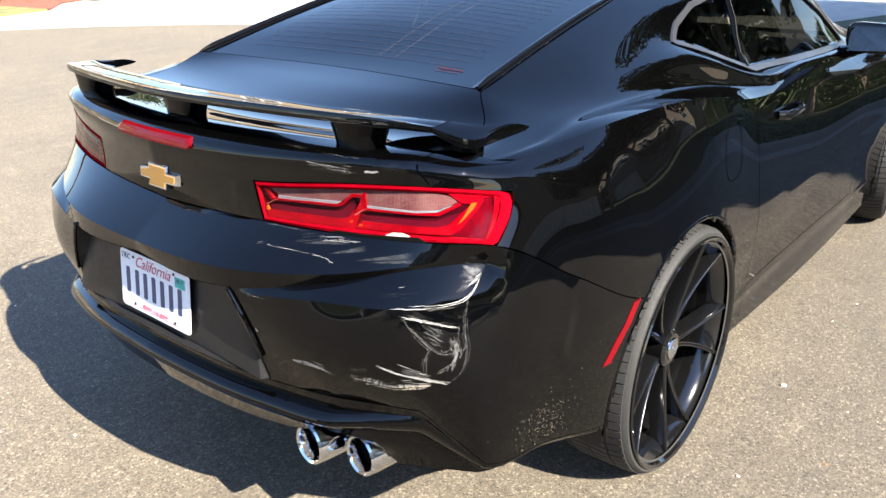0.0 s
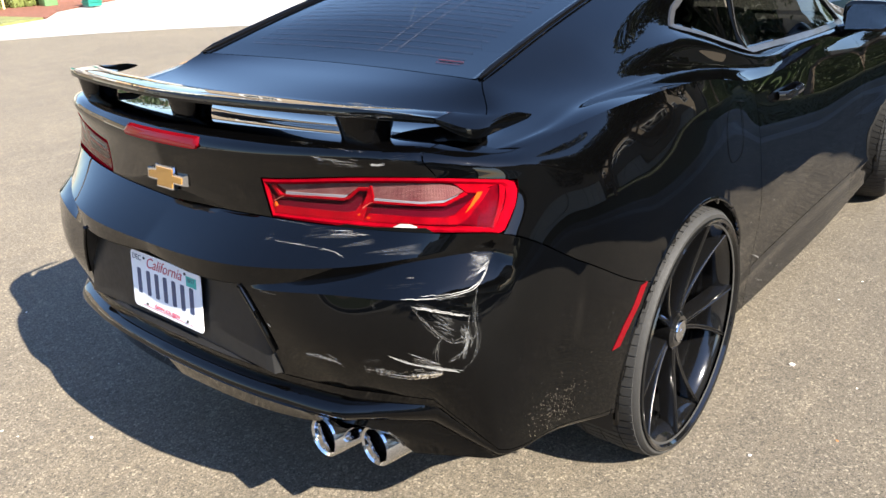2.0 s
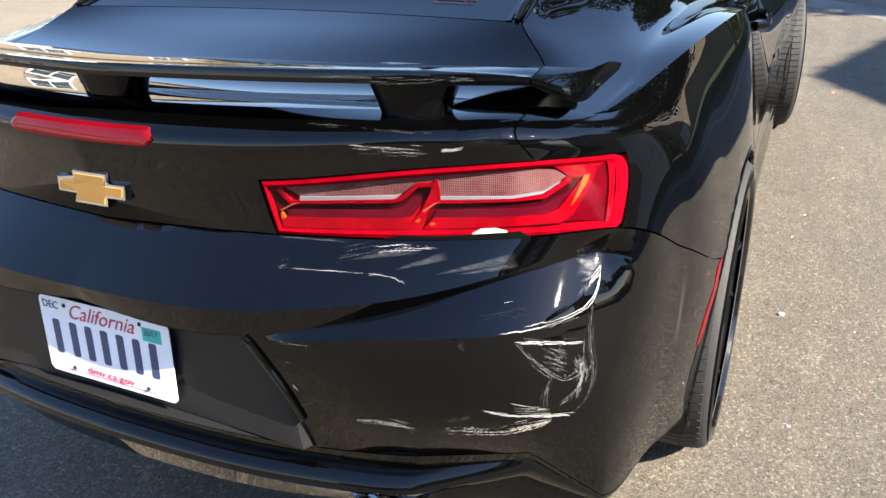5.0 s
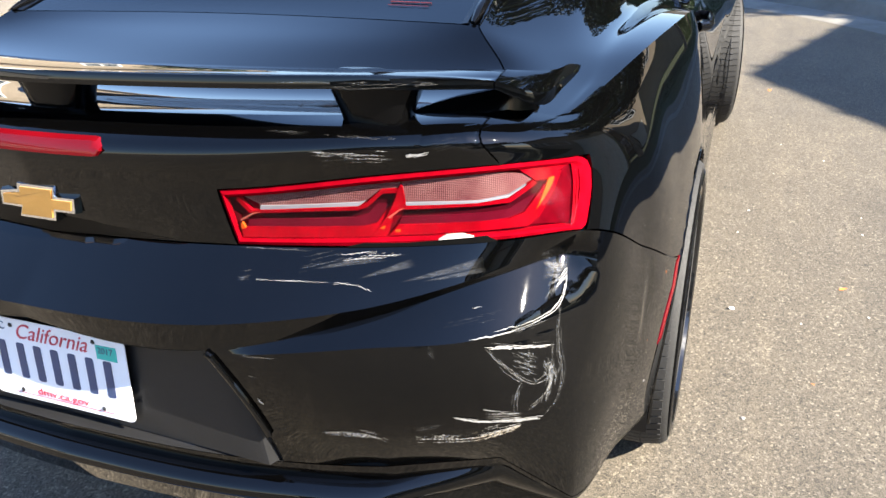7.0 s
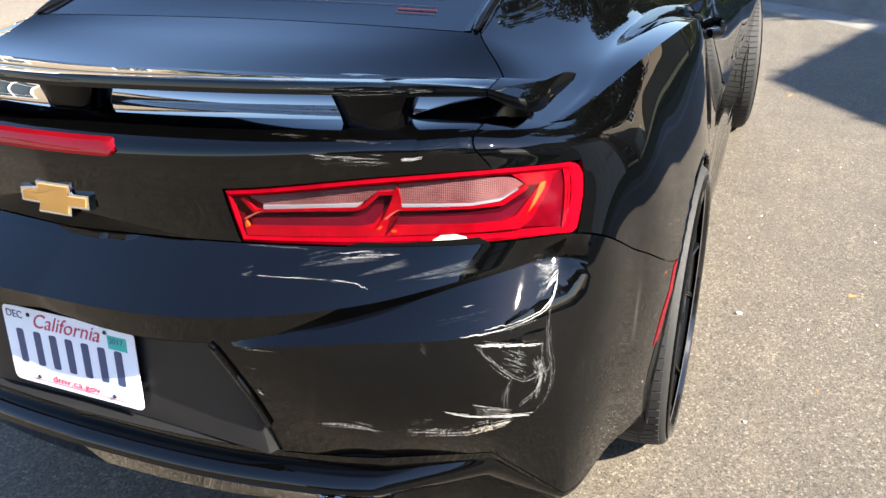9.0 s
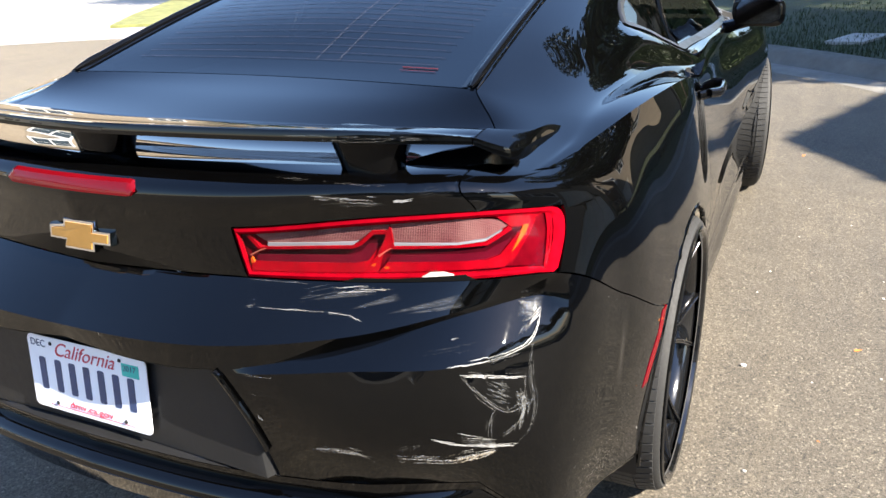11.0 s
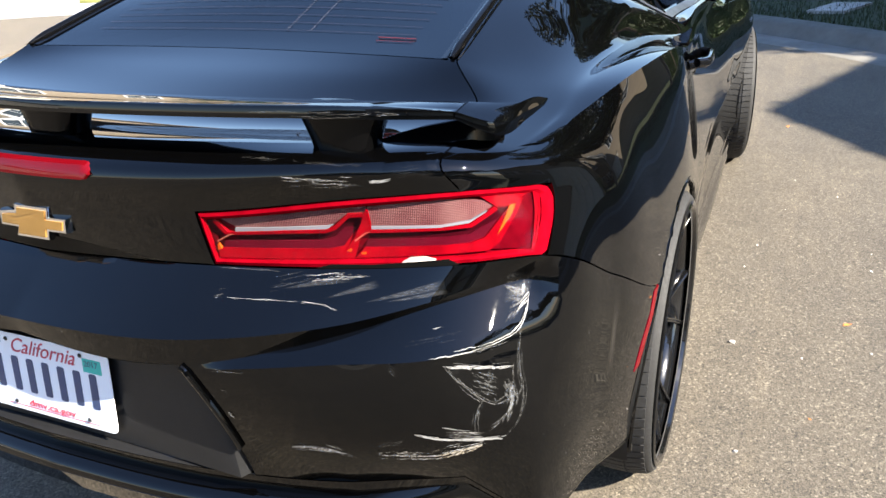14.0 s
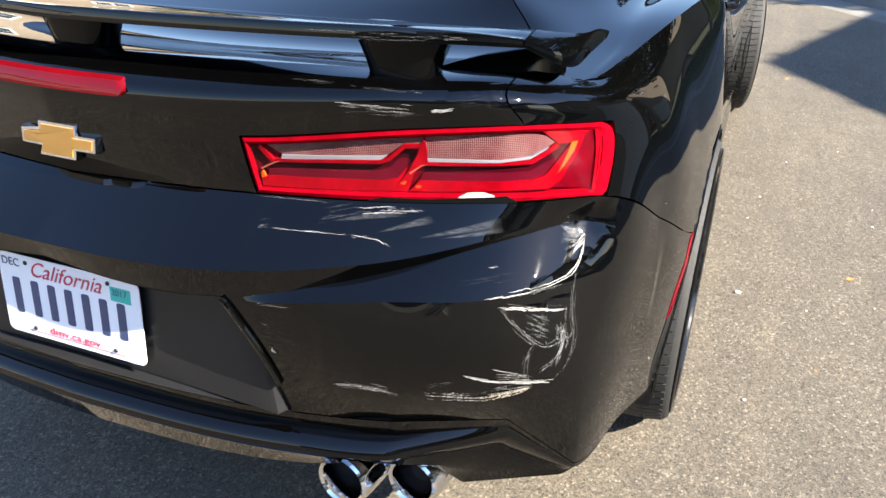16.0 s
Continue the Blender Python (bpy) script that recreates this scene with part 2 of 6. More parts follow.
# ---- the car: feature lines of the right half, from the tail's middle round the corner to the nose ----
# stations: middle, recess edge, 0.56, 0.73, corner, then along the side: 0.46, 0.74, wheel 1.03, door seam 1.6, 2.3, 3.0, front wheel 3.84, nose
LINES = {}
LINES["deck"] = [(0, 0.095, 1.093), (0.32, 0.136, 1.092), (0.56, 0.208, 1.087), (0.69, 0.282, 1.081), (0.781, 0.37, 1.053), (0.806, 0.52, 1.064), (0.853, 0.75, 1.088), (0.889, 1.03, 1.090), (0.868, 1.6, 1.004), (0.838, 2.3, 0.976), (0.83, 3.0, 0.97), (0.86, 3.84, 0.945), (0.8, 4.5, 0.8)]
LINES["brow"] = [(0, 0.027, 1.055), (0.32, 0.062, 1.06), (0.56, 0.118, 1.066), (0.69, 0.188, 1.06), (0.803, 0.335, 1.034), (0.843, 0.508, 1.03), (0.872, 0.75, 1.046), (0.908, 1.03, 1.046), (0.881, 1.6, 0.955), (0.853, 2.3, 0.928), (0.878, 3.0, 0.92), (0.912, 3.84, 0.9), (0.83, 4.5, 0.77)]
LINES["lamp_top"] = [(0, 0.03, 0.995), (0.32, 0.071, 0.996), (0.56, 0.131, 1.02), (0.712, 0.204, 1.0235), (0.815, 0.337, 1.002), (0.873, 0.5, 0.978), (0.904, 0.75, 0.955), (0.929, 1.03, 0.935), (0.898, 1.6, 0.885), (0.874, 2.3, 0.865), (0.902, 3.0, 0.86), (0.934, 3.84, 0.85), (0.85, 4.5, 0.74)]
LINES["lamp_low"] = [(0, 0.05, 0.897), (0.334, 0.077, 0.905), (0.56, 0.128, 0.909), (0.72, 0.188, 0.912), (0.829, 0.268, 0.907), (0.9, 0.47, 0.79), (0.948, 0.74, 0.652), (0.962, 1.03, 0.64), (0.936, 1.6, 0.64), (0.913, 2.3, 0.64), (0.923, 3.0, 0.64), (0.957, 3.84, 0.66), (0.88, 4.5, 0.58)]
LINES["shelf"] = [(0, -0.054, 0.819), (0.36, -0.026, 0.829), (0.56, 0.06, 0.843), (0.715, 0.168, 0.868), (0.802, 0.268, 0.872), (0.903, 0.47, 0.745), (0.949, 0.735, 0.6), (0.962, 1.03, 0.59), (0.938, 1.6, 0.6), (0.917, 2.3, 0.6), (0.927, 3.0, 0.6), (0.957, 3.84, 0.6), (0.88, 4.5, 0.54)]
LINES["under"] = [(0, -0.045, 0.787), (0.325, -0.034, 0.782), (0.56, 0.068, 0.822), (0.715, 0.17, 0.86), (0.798, 0.266, 0.862), (0.903, 0.468, 0.735), (0.949, 0.73, 0.59), (0.961, 1.03, 0.58), (0.938, 1.6, 0.59), (0.917, 2.3, 0.59), (0.927, 3.0, 0.59), (0.956, 3.84, 0.59), (0.88, 4.5, 0.53)]
LINES["ridge"] = [(0, -0.05, 0.765), (0.332, -0.031, 0.774), (0.56, 0.024, 0.795), (0.725, 0.104, 0.797), (0.797, 0.195, 0.805), (0.9, 0.45, 0.68), (0.945, 0.715, 0.53), (0.956, 1.03, 0.52), (0.938, 1.6, 0.53), (0.916, 2.3, 0.53), (0.926, 3.0, 0.53), (0.952, 3.84, 0.52), (0.87, 4.5, 0.48)]
LINES["flank"] = [(0, -0.06, 0.66), (0.388, -0.018, 0.665), (0.56, 0.009, 0.66), (0.732, 0.099, 0.66), (0.823, 0.2, 0.67), (0.9, 0.435, 0.59), (0.94, 0.69, 0.47), (0.949, 1.03, 0.45), (0.931, 1.6, 0.46), (0.917, 2.3, 0.46), (0.924, 3.0, 0.46), (0.947, 3.84, 0.46), (0.86, 4.5, 0.42)]
LINES["fascia"] = [(0, -0.045, 0.577), (0.412, -0.002, 0.567), (0.57, 0.045, 0.561), (0.73, 0.138, 0.544), (0.83, 0.238, 0.396), (0.878, 0.425, 0.373), (0.925, 0.645, 0.327), (0.937, 1.03, 0.36), (0.926, 1.6, 0.37), (0.922, 2.3, 0.36), (0.927, 3.0, 0.35), (0.942, 3.84, 0.37), (0.84, 4.5, 0.36)]
LINES["neck"] = [(0, -0.039, 0.543), (0.402, 0.0, 0.534), (0.57, 0.051, 0.526), (0.728, 0.146, 0.523), (0.8285, 0.2385, 0.39), (0.877, 0.425, 0.3705), (0.9245, 0.644, 0.325), (0.936, 1.03, 0.345), (0.927, 1.6, 0.3575), (0.923, 2.3, 0.35), (0.928, 3.0, 0.34), (0.942, 3.84, 0.36), (0.84, 4.5, 0.35)]
LINES["lip"] = [(0, -0.063, 0.531), (0.402, -0.024, 0.522), (0.57, 0.027, 0.512), (0.736, 0.15, 0.514), (0.828, 0.239, 0.385), (0.876, 0.4255, 0.368), (0.924, 0.642, 0.323), (0.935, 1.03, 0.33), (0.928, 1.6, 0.345), (0.924, 2.3, 0.34), (0.929, 3.0, 0.33), (0.942, 3.84, 0.35), (0.84, 4.5, 0.34)]
LINES["chin"] = [(0, -0.068, 0.517), (0.402, -0.029, 0.508), (0.57, 0.022, 0.498), (0.732, 0.146, 0.5), (0.8235, 0.24, 0.38), (0.874, 0.426, 0.366), (0.9235, 0.64, 0.321), (0.93, 1.03, 0.315), (0.9245, 1.6, 0.3225), (0.923, 2.3, 0.3175), (0.928, 3.0, 0.31), (0.937, 3.84, 0.33), (0.83, 4.5, 0.325)]
LINES["groove"] = [(0, -0.036, 0.499), (0.402, 0.003, 0.490), (0.57, 0.054, 0.480), (0.7, 0.165, 0.46), (0.8155, 0.241, 0.375), (0.872, 0.427, 0.363), (0.923, 0.637, 0.319), (0.925, 1.03, 0.3), (0.921, 1.6, 0.3), (0.922, 2.3, 0.295), (0.927, 3.0, 0.29), (0.932, 3.84, 0.31), (0.82, 4.5, 0.31)]
LINES["valance"] = [(0, -0.045, 0.489), (0.402, -0.006, 0.480), (0.57, 0.045, 0.469), (0.682, 0.154, 0.41), (0.811, 0.2405, 0.37), (0.869, 0.428, 0.3595), (0.922, 0.634, 0.317), (0.92, 1.03, 0.28), (0.919, 1.6, 0.26), (0.932, 2.3, 0.25), (0.932, 3.0, 0.25), (0.927, 3.84, 0.28), (0.81, 4.5, 0.28)]
LINES["bottom"] = [(0, -0.02, 0.432), (0.42, 0.03, 0.43), (0.6, 0.12, 0.418), (0.65, 0.152, 0.36), (0.807, 0.235, 0.362), (0.866, 0.43, 0.355), (0.921, 0.63, 0.315), (0.915, 1.03, 0.25), (0.916, 1.6, 0.21), (0.932, 2.3, 0.2), (0.932, 3.0, 0.2), (0.922, 3.84, 0.25), (0.8, 4.5, 0.26)]
ORDER = ["deck", "brow", "lamp_top", "lamp_low", "shelf", "under", "ridge", "flank", "fascia", "neck", "lip", "chin", "groove", "valance", "bottom"]
SPANS = [30, 16, 14, 10, 18, 20, 22, 34, 36, 30, 30, 24]
STATION = [sum(SPANS[:i]) for i in range(len(SPANS) + 1)]
CURVES = {k: spaced(v, SPANS) for k, v in LINES.items()}
# the winglet under the corner has straight edges that meet at an angle
for k in ("fascia", "neck", "lip", "chin", "groove", "valance", "bottom"):
    for i in (2, 3):
        a, b = Vector(LINES[k][i]), Vector(LINES[k][i + 1])
        for j in range(SPANS[i] + 1):
            CURVES[k][STATION[i] + j] = a.lerp(b, j / SPANS[i])
CREASED = {"lamp_low", "shelf", "under", "ridge", "fascia", "neck", "groove", "valance"}
BANDS = {"deck": 6, "brow": 5, "lamp_top": 10, "lamp_low": 8, "shelf": 3, "under": 5, "ridge": 8, "flank": 8, "fascia": 3, "neck": 3, "lip": 3, "chin": 2, "groove": 2, "valance": 3}


def shell_rows():
    """The body's side as rows of points, top to bottom, and the row at which each feature line lies."""
    at = {}
    ncol = STATION[-1] + 1
    cols = [[] for _ in range(ncol)]
    names = ORDER
    runs, run = [], [names[0]]
    for k in names[1:]:
        run.append(k)
        if k in CREASED or k == names[-1]:
            runs.append(run)
            run = [k]
    for r in runs:
        counts = [BANDS[a] for a in r[:-1]]
        for u in range(ncol):
            pts = [CURVES[k][u] for k in r]
            seg = spaced(pts, counts) if len(pts) > 2 else [pts[0].lerp(pts[1], i / counts[0]) for i in range(counts[0] + 1)]
            cols[u] += seg[:-1] if r is not runs[-1] else seg
    i = 0
    for k in ORDER[:-1]:
        at[k] = i
        i += BANDS[k]
    at["bottom"] = i
    return cols, at


SHELL, ROW = shell_rows()
# round the corner the side is smooth: the hollow under the lamp ends at the corner's edge
for u in range(STATION[4] + 1, STATION[5] + 1):
    f = min(1.0, (u - STATION[4]) / 2)
    f = f * f * (3 - 2 * f)
    a, b = SHELL[u][ROW["lamp_low"]].copy(), SHELL[u][ROW["flank"]].copy()
    for v in range(ROW["lamp_low"] + 1, ROW["flank"]):
        q = SHELL[u][v]
        k = (a.z - q.z) / (a.z - b.z)
        t = a.lerp(b, k)
        q.x += (t.x + 0.006 * math.sin(math.pi * k) - q.x) * f
        q.y += (t.y - q.y) * f
ARCHES = ((1.03, 0.37, 0.399), (3.84, 0.37, 0.412))


def arch_snap(p):
    for cy, cz, r in ARCHES:
        d = math.hypot(p.y - cy, p.z - cz)
        if d < r + 0.012 and d > 1e-4:
            return cy, cz, r, d
    return None


def shell_panel(cells, mirror=False, both=False, gap=0.0016, lip=0.014, plain_row=None):
    """A body panel from cells (u, v) of the shell, with shut-line gaps and turned-in edges."""
    bm = bmesh.new()
    made = {}

    def vert(u, v, s):
        p = SHELL[u][v]
        key = (u, v, s if p.x > 1e-5 else 1)
        if key not in made:
            made[key] = bm.verts.new((p.x * s, p.y, p.z))
        return made[key]

    for s in ((1, -1) if both else ((-1,) if mirror else (1,))):
        for u, v in cells:
            quad = [(u, v), (u, v + 1), (u + 1, v + 1), (u + 1, v)]
            inside = 0
            for a, b in quad:
                hit = arch_snap(SHELL[a][b])
                inside += bool(hit and hit[3] < hit[2])
            if inside == 4:
                continue
            vs = [vert(a, b, s) for a, b in quad]
            if s < 0:
                vs.reverse()
            bm.faces.new(vs)
    for v in bm.verts:
        hit = arch_snap(v.co)
        if hit and hit[3] < hit[2] + 0.008:
            cy, cz, r, d = hit
            v.co.y, v.co.z = cy + (v.co.y - cy) * r / d, cz + (v.co.z - cz) * r / d
    bm.normal_update()
    keep = {v for (u, r, q), v in made.items() if r == plain_row}
    return finish_panel(bm, gap, lip, keep)


def finish_panel(bm, gap=0.0016, lip=0.014, keep=()):
    normals = {v: v.normal.copy() for v in bm.verts}
    rim = [e for e in bm.edges if len(e.link_faces) == 1 and not (e.verts[0] in keep and e.verts[1] in keep)]
    for v in {v for e in rim for v in e.verts if v not in keep}:
        inner = [e.other_vert(v).co for e in v.link_edges if len(e.link_faces) == 2]
        if inner:
            d = sum(inner, Vector()) / len(inner) - v.co
            if d.length > 1e-6:
                v.co += d.normalized() * min(gap, d.length * 0.4)
    made = bmesh.ops.extrude_edge_only(bm, edges=rim)["geom"]
    fresh = [g for g in made if isinstance(g, bmesh.types.BMVert)]
    for v in fresh:
        for e in v.link_edges:
            o = e.other_vert(v)
            if o in normals:
                v.co = o.co - normals[o] * lip
                break
    return bm


# ---- the car: upper body ----
UP = {}
UP["spine"] = [(0, .085, 1.09), (0, .30, 1.099), (0, .625, 1.143), (0, .95, 1.25), (0, 1.31, 1.337), (0, 1.8, 1.376), (0, 2.3, 1.384), (0, 2.75, 1.332), (0, 3.2, 1.145), (0, 3.6, 1.0), (0, 4.2, .93), (0, 4.7, .80)]
UP["rail"] = [(.68, .255, 1.0712), (.634, .485, 1.092), (.563, .566, 1.146), (.545, .93, 1.234), (.526, 1.285, 1.315), (.534, 1.8, 1.360), (.535, 2.3, 1.366), (.558, 2.75, 1.308), (.62, 3.2, 1.125), (.70, 3.6, 1.0), (.66, 4.2, .92), (.60, 4.68, .79)]
UP["drip"] = [(.722, .29, 1.0648), (.712, .47, 1.078), (.650, .62, 1.114), (.632, .95, 1.19), (.617, 1.32, 1.260), (.630, 1.8, 1.318), (.632, 2.3, 1.322), (.654, 2.75, 1.258), (.72, 3.2, 1.06), (.78, 3.6, .985), (.74, 4.2, .90), (.68, 4.64, .78)]
UP["waist"] = [(.740, .31, 1.062), (.742, .475, 1.072), (.708, .64, 1.098), (.700, .95, 1.142), (.690, 1.33, 1.185), (.784, 1.8, 1.054), (.790, 2.3, 1.04), (.80, 2.75, 1.025), (.80, 3.2, 1.0), (.80, 3.6, .975), (.77, 4.2, .895), (.71, 4.61, .775)]
UP["sill"] = [(.748, .319, 1.0608), (.756, .478, 1.069), (.735, .645, 1.092), (.734, .95, 1.117), (.744, 1.33, 1.148), (.820, 1.8, 1.044), (.818, 2.3, 1.03), (.82, 2.75, 1.014), (.81, 3.2, .993), (.81, 3.6, .97), (.785, 4.2, .8925), (.725, 4.595, .7725)]
UP["belt"] = [(.756, .328, 1.0595), (.77, .48, 1.066), (.762, .65, 1.086), (.766, .95, 1.093), (.776, 1.33, 1.071), (.836, 1.8, 1.012), (.824, 2.3, 1.005), (.825, 2.75, .995), (.816, 3.2, .982), (.82, 3.6, .965), (.80, 4.2, .89), (.74, 4.58, .77)]
UP_ORDER = ["spine", "rail", "drip", "waist", "sill", "belt"]
UP_SPANS = [12, 12, 14, 16, 18, 18, 18, 16, 14, 14, 10]
UP_AT = [sum(UP_SPANS[:i]) for i in range(len(UP_SPANS) + 1)]
UPC = {k: spaced(v, UP_SPANS) for k, v in UP.items()}
# the rear glass has straight sides
for i in range(UP_AT[2], UP_AT[4] + 1):
    f = (i - UP_AT[2]) / (UP_AT[4] - UP_AT[2])
    UPC["rail"][i] = Vector(UP["rail"][2]).lerp(Vector(UP["rail"][4]), f) + Vector((0, 0, .006 * math.sin(math.pi * f)))
# the shoulder: the deck line from the corner on, taken at the same stations
deck_side = CURVES["deck"][STATION[4]:]


def shoulder(y):
    for a, b in zip(deck_side, deck_side[1:]):
        if a.y <= y <= b.y:
            return a.lerp(b, (y - a.y) / (b.y - a.y + 1e-9))
    return deck_side[0].copy() if y < deck_side[0].y else deck_side[-1].copy()


UPC["shoulder"] = [shoulder(p.y + (0.065 if i == 0 else 0.065 * max(0.0, 1 - i / UP_AT[3]))) for i, p in enumerate(UPC["belt"])]
UP_BANDS = [16, 8, 6, 3, 3, 4, 4]


def upper_cols():
    cols = []
    for i in range(UP_AT[-1] + 1):
        top = [UPC[k][i] for k in UP_ORDER]
        first = Vector((-top[1].x, top[1].y, top[1].z))
        lead = spaced([first, top[0], top[1]], [UP_BANDS[0], UP_BANDS[0]])[UP_BANDS[0]:]
        edge = UPC["shoulder"][i]
        # the flat top of the haunch carries a soft ridge; it narrows into the door
        ledge = top[5].lerp(edge, 0.42)
        ledge.z += 0.0015
        rest = spaced([*top[1:], ledge, edge], UP_BANDS[1:])
        # the deck dips before the boot lid's raised rear edge
        f = min(1.0, i / (1.7 * UP_SPANS[0]))
        for j, q in enumerate(lead):
            q.z -= 0.014 * math.sin(math.pi * f) ** 2 * (1 - (j / UP_BANDS[0]) ** 4)
        cols.append(lead + rest[1:])
    return cols


UPPER = upper_cols()
E_RAIL, E_DRIP, E_BELT, E_EDGE = 16, 24, 36, 44


def upper_panel(cells, both=False, mirror=False, gap=0.0016, lip=0.012, plain_from=99):
    bm = bmesh.new()
    made = {}

    def vert(i, j, s):
        p = UPPER[i][j]
        key = (i, j, s if p.x > 1e-5 else 1)
        if key not in made:
            made[key] = bm.verts.new((p.x * s, p.y, p.z))
        return made[key]

    for s in ((1, -1) if both else ((-1,) if mirror else (1,))):
        for i, j in cells:
            vs = [vert(i, j, s), vert(i, j + 1, s), vert(i + 1, j + 1, s), vert(i + 1, j, s)]
            if len(set(vs)) < 3:
                continue
            if s < 0:
                vs.reverse()
            bm.faces.new(vs)
    bm.normal_update()
    keep = {v for (i, j, q), v in made.items() if j >= plain_from or (plain_from < 99 and i >= A[4])}
    return finish_panel(bm, gap, lip, keep)


car = empty("car", "glossy black two-door coupe with a scraped rear bumper, parked on asphalt", "car")
U = STATION
R = ROW


def cells(u0, u1, v0, v1):
    return [(u, v) for u in range(u0, u1) for v in range(v0, v1)]


TRUNK_U = U[3]  # where the boot lid's shut line runs
# boot lid: the face between and above the lamps, and the deck before the rear glass
lid_face = cells(0, U[1], 0, R["lamp_low"]) + cells(U[1], TRUNK_U, 0, R["lamp_top"])
quarter = cells(TRUNK_U, U[4], 0, R["lamp_top"]) + cells(U[4], U[8], 0, R["lamp_low"]) + cells(U[7], U[8], R["lamp_low"], R["bottom"])
bumper = cells(U[1], U[7], R["lamp_low"], R["fascia"]) + cells(0, U[1], R["lamp_low"], R["under"])
diffuser = cells(0, U[7], R["fascia"], R["bottom"])
door = cells(U[8], U[10], 0, R["fascia"])
skirt = cells(U[8], U[10], R["fascia"], R["bottom"])
fender = cells(U[10], U[12], 0, R["bottom"])
part("boot_face", shell_panel(lid_face, both=True), PAINT, car)
part("rear_bumper", shell_panel(bumper, both=True), PAINT, car, "black painted rear bumper with white scrapes")
part("diffuser", shell_panel(diffuser, both=True, lip=0.004), PAINT, car, "gloss black lower valance")
for mir in (False, True):
    part("quarter_panel", shell_panel(quarter, mir, plain_row=0), PAINT, car)
    part("door", shell_panel(door, mir, plain_row=0), PAINT, car)
    part("side_skirt", shell_panel(skirt, mir), GLOSS_BLACK, car)
    part("front_fender", shell_panel(fender, mir), PAINT, car)


def ucells(i0, i1, j0, j1):
    return [(i, j) for i in range(i0, i1) for j in range(j0, j1)]


A = UP_AT
part("boot_lid", upper_panel(ucells(0, A[2], 0, E_RAIL), both=True), PAINT, car)
part("rear_window", upper_panel(ucells(A[2], A[4], 0, E_RAIL), both=True, lip=0.004), TINT, car, "dark tinted heated rear window")
part("roof", upper_panel(ucells(A[4], A[7], 0, E_RAIL), both=True), PAINT, car)
part("windscreen", upper_panel(ucells(A[7], A[9], 0, E_RAIL), both=True, lip=0.004), SIDE_TINT, car)
part("bonnet", upper_panel(ucells(A[9], A[11], 0, E_BELT), both=True), PAINT, car)
for mir in (False, True):
    part("rear_haunch", upper_panel(ucells(0, A[4], E_RAIL, E_EDGE), mirror=mir, plain_from=E_EDGE), PAINT, car)
    part("roof_rail", upper_panel(ucells(A[4], A[9], E_RAIL, E_DRIP), mirror=mir, plain_from=0), PAINT, car)
    part("door_top", upper_panel(ucells(A[4], A[9], E_BELT, E_EDGE), mirror=mir, plain_from=0), PAINT, car)
    part("fender_top", upper_panel(ucells(A[9], A[11], E_BELT, E_EDGE), mirror=mir), PAINT, car)


# plate recess: set into the bumper between the shelf and the lower fascia
def recess_bm():
    top = [SHELL[u][R["under"]] for u in range(0, U[1] + 1)]
    side = [SHELL[U[1]][v] for v in range(R["under"], R["fascia"] + 1)]
    low = [SHELL[u][R["fascia"]] for u in range(U[1], -1, -1)]
    half = top + side[1:] + low[1:]
    ring = half + [Vector((-p.x, p.y, p.z)) for p in half[::-1] if p.x > 1e-5]
    bm = bmesh.new()
    c = Vector((0, 0, 0.67))

    def inner(p, f, depth):
        q = Vector((p.x * f, 0, c.z + (p.z - c.z) * f))
        q.y = depth - 0.004 + (0.75 - q.z) * -0.11
        return q

    loops = [[bm.verts.new(p) for p in ring]]
    loops.append([bm.verts.new(p + Vector((-p.x * 0.012, 0.008, (c.z - p.z) * 0.012))) for p in ring])
    loops.append([bm.verts.new(inner(p, 0.965, 0.004)) for p in ring])
    loops.append([bm.verts.new(inner(p, 0.945, 0.002)) for p in ring])
    n = len(ring)
    for a, b in zip(loops, loops[1:]):
        for k in range(n):
            bm.faces.new((a[k], a[(k + 1) % n], b[(k + 1) % n], b[k]))
    bm.faces.new(loops[-1])
    bmesh.ops.recalc_face_normals(bm, faces=bm.faces[:])
    return bm


part("plate_recess", recess_bm(), SATIN_BLACK, car, "satin black number plate recess")


# ---- wheels ----
def tyre_bm(c):
    prof = [(.322, -.112), (.340, -.118), (.354, -.119), (.362, -.110), (.366, -.09), (.3695, -.05), (.370, 0), (.3695, .05), (.366, .09), (.362, .110), (.354, .119), (.340, .118), (.322, .112)]
    return lathe_bm(prof, 96, c)


